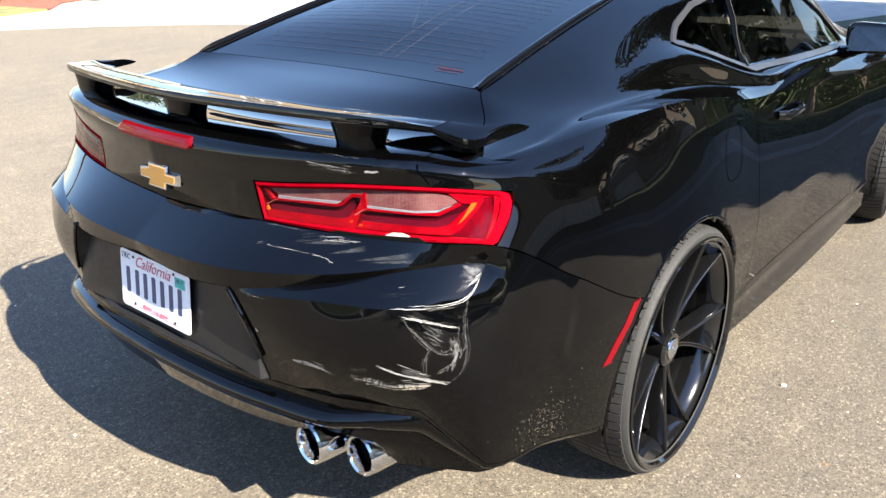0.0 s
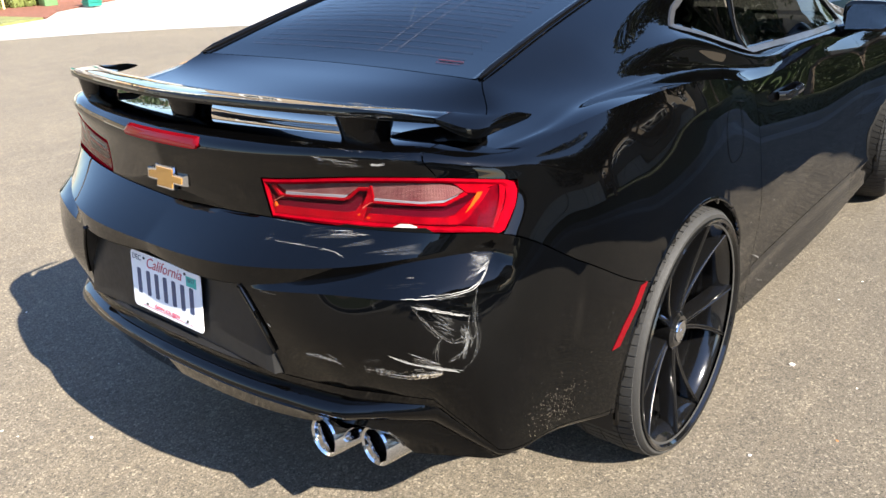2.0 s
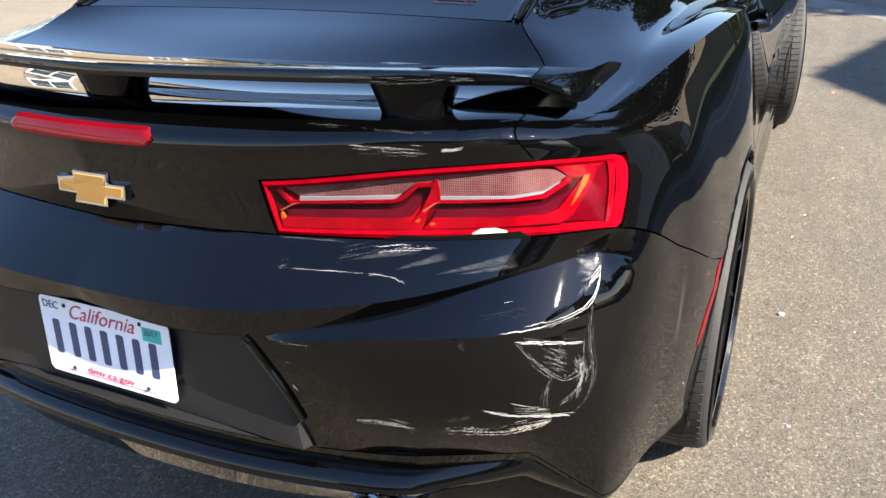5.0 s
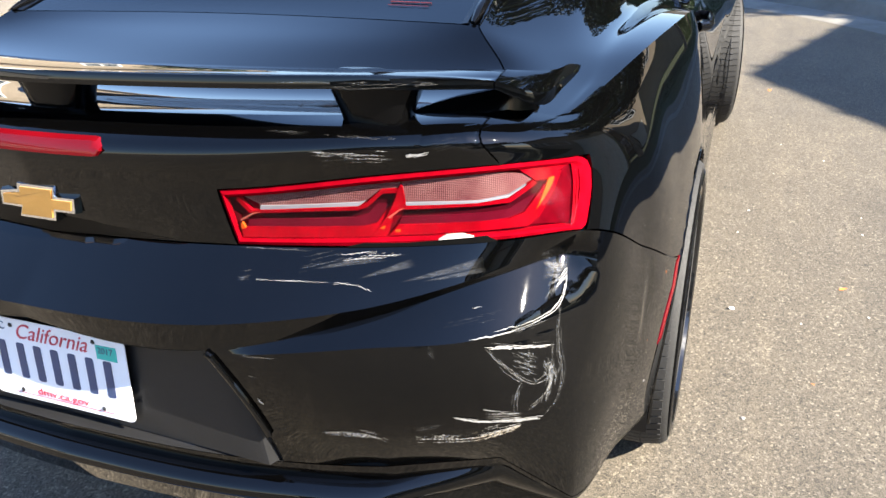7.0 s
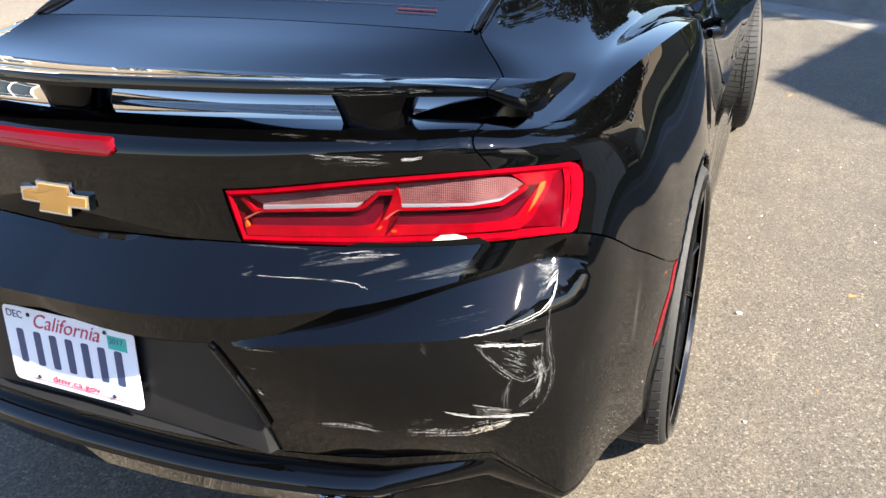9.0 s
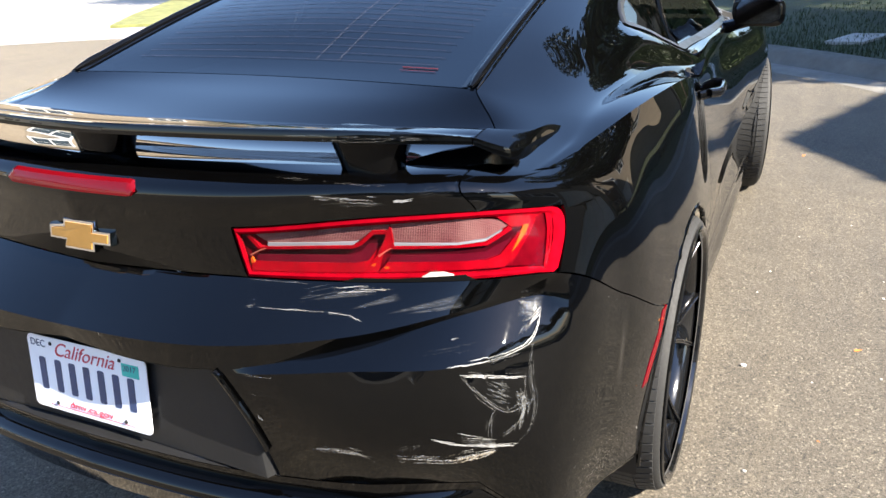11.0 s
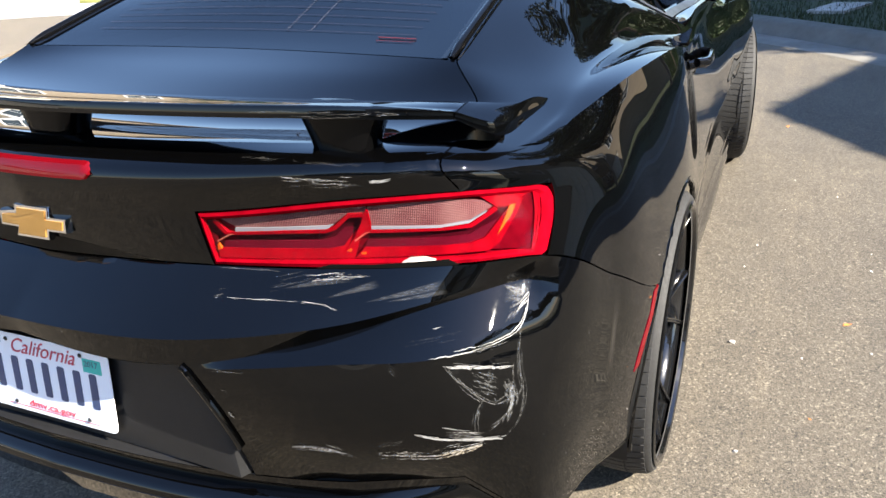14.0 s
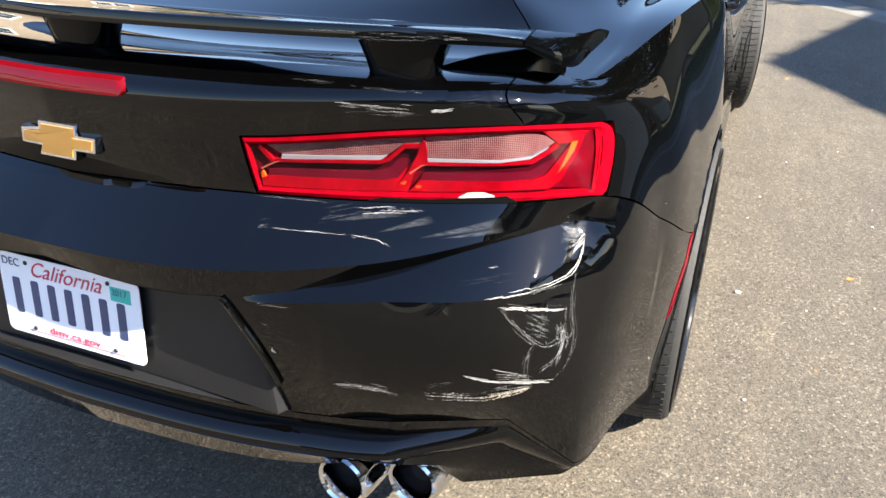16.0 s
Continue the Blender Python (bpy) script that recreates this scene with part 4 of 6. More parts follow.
WHITE_GUIDE = plain("milky_light_guide", (0.17, 0.19, 0.22), 0.15, coat=0.5, var=0.1)
# the next two: red lamp plastic with the hollows' shade put into its colour
SHADED_RED = plain("shaded_red_plastic", (0.028, 0.0014, 0.004), 0.35, scale=14, var=0.3, spec=0.0)
SHADED_PLUM = plain("shaded_plum_plastic", (0.058, 0.0022, 0.008), 0.3, scale=14, var=0.25, spec=0.0)
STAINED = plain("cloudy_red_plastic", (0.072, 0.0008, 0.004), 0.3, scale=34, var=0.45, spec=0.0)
# pinkish white of the glints on the lamp's moulded edges, painted in
BLUSH_GLINT = plain("pale_pink_glint", (0.32, 0.07, 0.05), 0.3, scale=40, var=0.3)
COVER = glass_material("clear_lamp_cover", (1.0, 0.92, 0.92), 1.28)
CHIPPED = plain("chipped_black_plastic", (0.004, 0.004, 0.004), 0.9, spec=0.0)
CREAMY = plain("broken_plastic", (0.36, 0.335, 0.3), 0.6, scale=60, var=0.25)


def ribbed_material():
    """Clear plastic with close upright prisms over a pink-grey ground."""
    m, n, l, p = nodes_of("prismatic_clear_plastic")
    setp(p, Roughness=0.32, Specular_IOR_Level=0.05)
    tc = n.new("ShaderNodeTexCoord")
    wave = n.new("ShaderNodeTexWave")
    wave.inputs["Scale"].default_value = 120
    l.new(tc.outputs["Object"], wave.inputs["Vector"])
    wave2 = n.new("ShaderNodeTexWave")
    wave2.bands_direction = "Z"
    wave2.inputs["Scale"].default_value = 120
    l.new(tc.outputs["Object"], wave2.inputs["Vector"])
    both = n.new("ShaderNodeMath")
    l.new(wave.outputs["Fac"], both.inputs[0])
    l.new(wave2.outputs["Fac"], both.inputs[1])
    t = noise_node(n, l, 16, 5)
    base = ramp_node(n, l, t.outputs[0], [(0.3, (0.085, 0.027, 0.031)), (0.7, (0.155, 0.082, 0.080))])
    fleck = ramp_node(n, l, both.outputs[0], [(0.15, (0.86, 0.85, 0.85)), (0.9, (1.08, 1.08, 1.08))])
    mm = n.new("ShaderNodeMixRGB")
    mm.blend_type, mm.inputs[0].default_value = "MULTIPLY", 1
    l.new(base.outputs[0], mm.inputs[1])
    l.new(fleck.outputs[0], mm.inputs[2])
    l.new(mm.outputs[0], p.inputs["Base Color"])
    bump_node(n, l, p, both.outputs[0], 0.5, 0.001)
    return m


RIBBED = ribbed_material()


def tail_lamp(side):
    lamp = new("tail_lamp")
    lamp.parent = car
    tagged(lamp, "red twin-cell tail lamp with a chipped lower edge" if side > 0 else "red twin-cell tail lamp")
    full = [(0.004, 0.01), (.5, .01), (.982, 0.01), (.996, .07), (.999, .5), (.998, .80), (.990, .92), (.962, 0.99), (.5, .985), (0.004, 0.97)]
    hole = [(.018, .122), (.5, .128), (.951, .07), (.957, .13), (.960, .5), (.959, .78), (.956, .84), (.942, .895), (.5, .878), (.016, .85)]
    part("surround", lamp_ring(full, hole, 0.0015, 0.02, side, 0.002), RED_LENS, lamp)
    # black plate added behind the lamp to stop sun leaking through its corner
    part("bucket", lamp_slab([(0, 0), (1, 0), (1, 1), (0, 1)], 0.022, 0.05, side), CHIPPED, lamp)
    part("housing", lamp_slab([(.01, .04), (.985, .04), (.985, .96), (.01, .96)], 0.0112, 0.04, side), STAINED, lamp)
    # ribbed clear strips over the cells, each with its light guide along the foot
    part("clear_lens", lamp_slab([(.040, .915), (.095, .655), (.337, .602), (.358, .64), (.391, .772), (.446, .765), (.446, .905)], 0.0085, 0.014, side), RIBBED, lamp, "ribbed clear plastic")
    part("clear_lens", lamp_slab([(.450, .905), (.457, .567), (.664, .509), (.758, .547), (.822, .716), (.800, .80), (.764, .836), (.62, .905)], 0.0085, 0.014, side), RIBBED, lamp, "ribbed clear plastic")
    part("light_guide", lamp_slab([(.092, .664), (.228, .630), (.334, .612), (.352, .624), (.336, .560), (.227, .583), (.089, .600)], 0.0055, 0.012, side), WHITE_GUIDE, lamp, "milky white light guide")
    part("light_guide", lamp_slab([(.457, .562), (.664, .510), (.758, .540), (.804, .655), (.798, .632), (.755, .508), (.665, .482), (.457, .522)], 0.0055, 0.012, side), WHITE_GUIDE, lamp, "milky white light guide")
    # red rims under the guides, trays below with shade put into their darker reds, bright sloping floors
    part("cell_rim", lamp_slab([(.045, .86), (.068, .600), (.089, .598), (.227, .581), (.331, .557), (.353, .601), (.391, .772), (.444, .769), (.442, .715), (.395, .718), (.358, .550), (.333, .508), (.225, .535), (.089, .552), (.060, .56), (.036, .80)], 0.0036, 0.013, side), RED_LENS, lamp)
    part("cell_rim", lamp_slab([(.457, .513), (.665, .476), (.755, .491), (.796, .613), (.822, .716), (.832, .668), (.762, .452), (.674, .446), (.454, .478)], 0.0036, 0.013, side), RED_LENS, lamp)
    part("tray_back", lamp_slab([(.086, .555), (.225, .535), (.333, .508), (.358, .550), (.395, .718), (.432, .715), (.412, .548), (.380, .571), (.356, .442), (.321, .387), (.088, .434)], 0.0105, 0.0138, side), SHADED_RED, lamp)
    part("tray_back", lamp_slab([(.454, .478), (.674, .446), (.762, .452), (.830, .666), (.860, .66), (.836, .528), (.791, .437), (.755, .346), (.685, .339), (.446, .364)], 0.0105, 0.0138, side), SHADED_RED, lamp)
    part("tray", lamp_slab([(.050, .43), (.088, .434), (.321, .387), (.356, .442), (.380, .571), (.412, .548), (.397, .424), (.376, .306), (.341, .273), (.043, .312)], 0.0060, 0.0135, side, 0.004), SHADED_PLUM, lamp)
    part("tray", lamp_slab([(.446, .364), (.685, .339), (.755, .346), (.791, .437), (.836, .528), (.823, .392), (.799, .303), (.761, .249), (.689, .243), (.436, .274)], 0.0060, 0.0135, side, 0.004), SHADED_PLUM, lamp)
    part("cell_floor", lamp_slab([(.022, .135), (.026, .282), (.043, .312), (.341, .273), (.376, .306), (.405, .50), (.430, .52), (.405, .135), (.334, .135)], 0.0028, 0.014, side, 0.005), RED_LENS, lamp)
    part("cell_floor", lamp_slab([(.407, .138), (.436, .274), (.689, .243), (.761, .249), (.799, .303), (.860, .674), (.887, .80), (.905, .80), (.894, .693), (.845, .233), (.818, .138), (.771, .135)], 0.002, 0.014, side, 0.005), RED_LENS, lamp)
    part("divider", lamp_slab([(.366, .145), (.404, .414), (.429, .635), (.437, .755), (.447, .82), (.453, .80), (.459, .505), (.421, .408), (.392, .160)], 0.0026, 0.014, side), RED_LENS, lamp)
    # small orange slabs painted as glints on the red plastic
    part("reflector", lamp_slab([(.383, .238), (.394, .275), (.399, .268), (.394, .228)], 0.0021, 0.006, side), AMBER_GLINT, lamp, "orange glint painted on red plastic")
    part("reflector", lamp_slab([(.426, .214), (.442, .218), (.443, .186), (.428, .182)], 0.0022, 0.006, side), AMBER_GLINT, lamp, "orange glint painted on red plastic")
    part("reflector", lamp_slab([(.029, .380), (.034, .400), (.038, .30), (.026, .275)], 0.0024, 0.008, side), AMBER_GLINT, lamp, "orange glint painted on red plastic")
    # painted glints where the cells' edges catch light
    part("bright_edge", lamp_slab([(.030, .440), (.072, .560), (.088, .572), (.068, .532), (.034, .426)], 0.0026, 0.008, side), BLUSH_GLINT, lamp, "pale pink glint painted along a moulded edge")
    part("bright_edge", lamp_slab([(.405, .388), (.441, .490), (.457, .498), (.441, .474), (.410, .368)], 0.0020, 0.008, side), BLUSH_GLINT, lamp, "pale pink glint painted along a moulded edge")
    part("inner_wedge", lamp_slab([(.014, .80), (.044, .80), (.066, .585), (.036, .50), (.016, .53)], 0.0095, 0.0138, side), SHADED_RED, lamp)
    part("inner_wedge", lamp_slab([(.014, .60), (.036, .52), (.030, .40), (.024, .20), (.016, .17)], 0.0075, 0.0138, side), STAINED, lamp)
    # another orange glint, painted as a slab of its own
    part("reflector", lamp_slab([(.863, .725), (.881, .735), (.871, .617), (.847, .42), (.833, .33), (.845, .49)], 0.0022, 0.005, side), AMBER_GLINT, lamp, "orange glint painted on red plastic")
    part("outer_wedge", lamp_slab([(.790, .88), (.805, .90), (.95, .90), (.925, .875), (.89, .80), (.863, .70), (.83, .70)], 0.0055, 0.0138, side), RED_LENS, lamp)
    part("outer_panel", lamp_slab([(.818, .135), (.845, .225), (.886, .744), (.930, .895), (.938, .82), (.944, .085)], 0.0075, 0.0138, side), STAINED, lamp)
    part("panel_edge", lamp_slab([(.936, .90), (.943, .915), (.958, .874), (.946, .47), (.957, .08), (.944, .085), (.939, .47)], 0.0035, 0.012, side), RED_LENS, lamp)
    cover = part("cover", lamp_slab([(.016, .12), (.5, .125), (.951, .068), (.961, .5), (.943, .897), (.5, .88), (.015, .852)], 0.0012, 0.0022, side), COVER, lamp, "clear outer lens")
    cover.visible_shadow = False
    if side > 0:
        part("chipped_edge", lamp_slab([(.30, .0), (.34, .055), (.46, .04), (.56, .06), (.70, .075), (.735, .0)], -0.0022, 0.012, side), CHIPPED, lamp, "black chipped-out edge")
        part("broken_sliver", lamp_slab([(.555, .075), (.578, .118), (.62, .125), (.66, .085)], -0.0042, 0.004, side), CREAMY, lamp, "white broken plastic")
    return lamp


tail_lamp(1)
tail_lamp(-1)

# high brake lamp
SIDE_RED = plain("side_marker_red", (0.105, 0.0014, 0.004), 0.2, coat=0.5, spec=0.0)
bm = bmesh.new()
pts = []
for sx in np.linspace(-.152, .152, 41):
    f = sx / .152
    y = .0255 + .34 * sx * sx
    e = 0.009 * max(0.0, (abs(f) - .9) / .1) ** 3
    pts.append([(sx, y + .006, 1.0435 + e), (sx, y - .002, 1.0455 + e), (sx, y - .001, 1.056), (sx, y + .006, 1.068 - e), (sx, y + .016, 1.072 - e)])
rings = [[bm.verts.new(p) for p in r] for r in pts]
for r0, r1 in zip(rings, rings[1:]):
    for k in range(4):
        bm.faces.new((r0[k], r1[k], r1[k + 1], r0[k + 1]))
bm.faces.new(rings[0])
bm.faces.new(rings[-1][::-1])
bmesh.ops.recalc_face_normals(bm, faces=bm.faces[:])
part("high_brake_lamp", bm, SIDE_RED, car, "long red high brake lamp")

# badge: a plain cross with slanted arms
emblem = new("badge")
emblem.parent = car
tagged(emblem, "gold cross-shaped badge with a bright metal rim")
CROSS = [(x * .83, z * .78) for x, z in [(-.098, -.018), (-.045, -.018), (-.055, -.040), (.040, -.040), (.045, -.018), (.092, -.018), (.098, .018), (.045, .018), (.055, .040), (-.040, .040), (-.045, .018), (-.092, .018)]]


def badge_bm(f, y0, y1, shrink):
    bm = bmesh.new()
    ring = [(x - math.copysign(shrink, x), z - math.copysign(shrink, z)) for x, z in CROSS]
    face = [bm.verts.new((x * f, y0 + .3 * x * x, .957 + z * f)) for x, z in ring]
    g = 1.03 if shrink < .002 else f * 1.02
    back = [bm.verts.new((x * g, y1 + .3 * x * x, .957 + z * g)) for x, z in (CROSS if shrink < .002 else ring)]
    n = len(ring)
    for k in range(n):
        bm.faces.new((face[k], face[(k + 1) % n], back[(k + 1) % n], back[k]))
    bm.faces.new(face)
    bmesh.ops.triangulate(bm, faces=[q for q in bm.faces if len(q.verts) > 4])
    bmesh.ops.recalc_face_normals(bm, faces=bm.faces[:])
    return bm


part("badge_rim", badge_bm(.97, .0305, .040, .0012), CHROME, emblem, "bright metal rim", smooth=False)
part("badge_face", badge_bm(.95, .0288, .036, .0056), GOLD, emblem, "gold face", smooth=False)

# ---- number plate ----
plate = new("number_plate")
plate.parent = car
tagged(plate, "white number plate with a red state name")
PLATE_M = Matrix.Translation((0, -.0205, .676)) @ Matrix.Rotation(radians(-6.2), 4, "X") @ Matrix.Rotation(radians(90), 4, "X")


def plate_slab(x0, z0, x1, z1, lift, thick, radius=0.0):
    bm = bmesh.new()
    if radius:
        ring = []
        for cx, cz, a0 in ((x1 - radius, z1 - radius, 0), (x0 + radius, z1 - radius, 90), (x0 + radius, z0 + radius, 180), (x1 - radius, z0 + radius, 270)):
            ring += [(cx + radius * math.cos(radians(a0 + a)), cz + radius * math.sin(radians(a0 + a))) for a in (0, 22.5, 45, 67.5, 90)]
    else:
        ring = [(x1, z1), (x0, z1), (x0, z0), (x1, z0)]
    top = [bm.verts.new(PLATE_M @ Vector((x, z, lift + thick))) for x, z in ring]
    low = [bm.verts.new(PLATE_M @ Vector((x, z, lift))) for x, z in ring]
    n = len(ring)
    bm.faces.new(top)
    bm.faces.new(low[::-1])
    for k in range(n):
        bm.faces.new((top[k], top[(k + 1) % n], low[(k + 1) % n], low[k]))
    bmesh.ops.recalc_face_normals(bm, faces=bm.faces[:])
    return bm


def lettering(text, size, x, z, material, parent, slant=0.0, name="lettering", wide=1.0):
    cu = bpy.data.curves.new("tmp", "FONT")
    cu.body, cu.size, cu.align_x, cu.align_y, cu.shear, cu.extrude = text, size, "CENTER", "CENTER", slant, 0.0003
    tmp = bpy.data.objects.new("tmp", cu)
    me = bpy.data.meshes.new_from_object(tmp)
    bpy.data.objects.remove(tmp)
    bpy.data.curves.remove(cu)
    me.transform(PLATE_M @ Matrix.Translation((x, z, 0.0022)) @ Matrix.Diagonal((wide, 1, 1, 1)))
    me.materials.append(material)
    ob = new(name, me)
    ob.parent = parent
    return ob


part("plate_sheet", plate_slab(-.1525, -.0765, .1525, .0765, 0, .0015, .012), PLATE_WHITE, plate, smooth=False)
for k in range(7):
    x = -.118 + .0375 * k + (.004 if k else 0)
    part("painted_bar", plate_slab(x - .0085, -.036, x + .0085, .032, .0016, .0006, .004), PLATE_BLUE, plate, "plain navy bar", smooth=False)
lettering("California", .041, -.006, .054, PLATE_RED, plate, 0.45, "state_name", 0.98)
lettering("DEC", .021, -.124, .060, PLATE_BLUE, plate, 0, "month_sticker_text")
lettering("dmv.ca.gov", .019, 0, -.058, PLATE_RED, plate, 0, "web_line", 1.35)
part("year_sticker", plate_slab(.092, .034, .134, .060, .0016, .0004), TEAL, plate, "teal year sticker", smooth=False)
lettering("2017", .016, .111, .050, PLATE_BLUE, plate, 0, "year_text")
part("plate_frame", plate_slab(-.110, -.068, .110, -.067, .0016, .0004), PLATE_RED, plate, smooth=False)
for x, z in ((-.089, -.061), (.089, -.061), (.089, .064), (-.089, .064)):
    bm = bmesh.new()
    lathe_bm([(.0001, .0035), (.003, .0032), (.0042, .0015)], 12, (0, 0, 0), "z", bm)
    bmesh.ops.transform(bm, matrix=PLATE_M @ Matrix.Translation((x, z, 0.001)), verts=bm.verts[:])
    part("screw", bm, DARK_STEEL, plate)

# rib along the recess edge
for s in (1, -1):
    pts = [Vector((s * (p.x + .004), p.y - .003, p.z)) for p in [SHELL[U[1]][v] for v in range(R["under"] + 1, R["fascia"] - 4)]]
    part("recess_rib", tube_bm(pts, 0.005, 8), PAINT, car)

# red strip in the lower slot
for s in (1, -1):
    bm = bmesh.new()
    rows = []
    for i in range(12):
        t = i / 11
        u = U[1] + 2 + round(t * (U[3] - U[1] - 12))
        a, b = SHELL[u][R["lip"] + 1], SHELL[u][R["groove"]]
        rows.append([bm.verts.new((s * (a.x + (b.x - a.x) * f), a.y + (b.y - a.y) * f - .003, a.z + (b.z - a.z) * f)) for f in (.15, .95)])
    for r0, r1 in zip(rows, rows[1:]):
        bm.faces.new((r0[0], r0[1], r1[1], r1[0]))
    bmesh.ops.solidify(bm, geom=bm.faces[:], thickness=0.002)
    bmesh.ops.recalc_face_normals(bm, faces=bm.faces[:])
    part("rear_reflector", bm, plain("dark_red_reflector", (0.10, 0.006, 0.008), 0.2, coat=1.0) if s > 0 else bpy.data.materials["dark_red_reflector"], car, "dark red rear reflector")

# exhaust tips
for s in (1, -1):
    for cx, cy, cz in ((.464, .042, .392), (.572, .10, .377)):
        cy += 0 if s > 0 else .06
        bm = lathe_bm([(.035, .17), (.035, .035), (.0365, .020), (.041, .004), (.0465, .0), (.0505, .005), (.0515, .03), (.050, .17)], 48, (0, 0, 0), "y")
        bmesh.ops.transform(bm, matrix=pose(s * cx, cy, cz, -4, 0, s * -7), verts=bm.verts[:])
        tip = part("exhaust_tip", bm, CHROME, car, "polished chrome exhaust tip")
        bm = lathe_bm([(.001, .10), (.037, .10), (.037, .11)], 32, (0, 0, 0), "y")
        bmesh.ops.transform(bm, matrix=pose(s * cx, cy, cz, -4, 0, s * -7), verts=bm.verts[:])
        part("exhaust_bore", bm, SATIN_BLACK, tip)

# side marker lamps
def shell_x(y, z):
    """The body side's half width, from the nearest point of the shell."""
    best = min(((p.y - y) ** 2 + (p.z - z) ** 2, p.x) for col in SHELL[U[4]:U[8]] for p in col)
    return best[1]


for s in (1, -1):
    bm = bmesh.new()
    line = []
    for y0, z in ((.578, .522), (.598, .548), (.622, .578), (.648, .608), (.672, .638), (.688, .658)):
        line.append([(shell_x(yy, z), yy, z) for yy in (y0, y0 + .03)])
    rings = []
    for a, b in line:
        rings.append([bm.verts.new((s * (x + dx), y, z)) for (x, y, z), dx in ((a, -.006), (a, .0022), (b, .0022), (b, -.006))])
    for r0, r1 in zip(rings, rings[1:]):
        for k in range(4):
            bm.faces.new((r0[k], r0[(k + 1) % 4], r1[(k + 1) % 4], r1[k]))
    bm.faces.new(rings[0])
    bm.faces.new(rings[-1])
    bmesh.ops.recalc_face_normals(bm, faces=bm.faces[:])
    part("side_marker", bm, SIDE_RED, car, "slanted red side marker")


# rolled lips of the rear wheel arches
raw = []
for k in range(57):
    a = radians(-14 + 208 * k / 56)
    y, z = 1.03 - .4005 * math.cos(a), .37 + .4005 * math.sin(a)
    raw.append((shell_x(y, z), y, z))
for s in (1, -1):
    pts = []
    for k, (x, y, z) in enumerate(raw):
        near = [q[0] for q in raw[max(0, k - 3):k + 4]]
        pts.append((s * (sum(near) / len(near) - .0045), y, z))
    part("arch_lip", tube_bm(pts, 0.0075, 8), PAINT, car)


# door handles, mirrors, fuel flap
def side_x(y, z):
    for u in range(U[5], U[12]):
        if SHELL[u][R["lamp_top"]].y <= y <= SHELL[u + 1][R["lamp_top"]].y:
            col = SHELL[u]
            for a, b in zip(col, col[1:]):
                if b.z <= z <= a.z:
                    return a.x + (b.x - a.x) * (a.z - z) / (a.z - b.z + 1e-9)
    return .9


for s in (1, -1):
    pts = [(s * (side_x(y, z) + d), y, z) for y, z, d in ((1.85, .907, .0), (1.88, .907, .028), (1.93, .907, .034), (2.01, .906, .034), (2.06, .905, .028), (2.09, .904, .0))]
    bm = tube_bm(catmull(pts, 4), 0.012, 10)
    for v in bm.verts:
        v.co.z = .906 + (v.co.z - .906) * 1.3
    part("door_handle", bm, GLOSS_BLACK, car, "gloss black door handle")
    mirror = new("door_mirror")
    mirror.parent = car
    bm = bmesh.new()
    bmesh.ops.create_uvsphere(bm, u_segments=28, v_segments=16, radius=1)
    for v in bm.verts:
        x, y, z = v.co
        sq = lambda t: math.copysign(abs(t) ** 0.55, t)
        v.co = Vector((s * (.945 + .105 * sq(x)), 2.80 + (.075 if y > 0 else .02) * sq(y) + .03 * (x * s), 1.078 + .062 * sq(z) - .012 * x * s))
    bmesh.ops.recalc_face_normals(bm, faces=bm.faces[:])
    part("mirror_shell", bm, PAINT, mirror)
    bm = bmesh.new()
    ring = [(x, z) for x, z in ((.862, 1.03), (1.0, 1.032), (1.03, 1.05), (1.032, 1.10), (1.0, 1.125), (.875, 1.128), (.86, 1.10))]
    bm.faces.new([bm.verts.new((s * x, 2.764 + .03 * (x - .945) / .105 + .22 * (z - 1.08), z)) for x, z in ring])
    bmesh.ops.solidify(bm, geom=bm.faces[:], thickness=0.003)
    part("mirror_glass", bm, DARK_MIRROR, mirror, "mirror glass", smooth=False)
    part("mirror_arm", tube_bm([(s * .80, 2.86, 1.0), (s * .86, 2.84, 1.02), (s * .92, 2.83, 1.045)], [.03, .024, .03], 8), GLOSS_BLACK, mirror)
pts = []
for k in range(41):
    a = 2 * math.pi * k / 40
    y, z = 1.33 + .085 * math.copysign(abs(math.cos(a)) ** .7, math.cos(a)), .90 + .085 * math.copysign(abs(math.sin(a)) ** .7, math.sin(a))
    pts.append((side_x(y, z) + .0004, y, z))
part("fuel_flap_seam", tube_bm(pts, 0.0006, 5), CHIPPED, car)


# ---- scrapes in the paint ----
from mathutils.bvhtree import BVHTree


def faint_material(name, col, low, high, scale):
    """Broken, see-through scuffing."""
    m, n, l, p = nodes_of(name)
    setp(p, Roughness=0.7)
    p.inputs["Base Color"].default_value = (*col, 1)
    t = noise_node(n, l, scale, 5, rough=0.7)
    r = ramp_node(n, l, t.outputs[0], [(0.38, (low,)), (0.66, (high,))])
    l.new(r.outputs[0], p.inputs["Alpha"])
    return m


HAZE = faint_material("hazy_scuff", (0.36, 0.37, 0.385), 0.0, 0.06, 300)
STREAK = faint_material("streaky_scuff", (0.3, 0.3, 0.3), 0.0, 0.4, 300)
MIST = faint_material("misty_scuff", (0.4, 0.41, 0.42), 0.0, 0.16, 240)
BRIGHT = faint_material("bright_streaky_scuff", (0.42, 0.41, 0.4), 0.05, 0.75, 300)
CREAM = faint_material("bare_filler", (0.32, 0.28, 0.225), 0.1, 0.9, 200)
SKIN = {k: BVHTree.FromPolygons([v.co[:] for v in bpy.data.objects[k].data.vertices], [p.vertices[:] for p in bpy.data.objects[k].data.polygons]) for k in ("rear_bumper", "boot_face", "blade", "quarter_panel", "surround")}


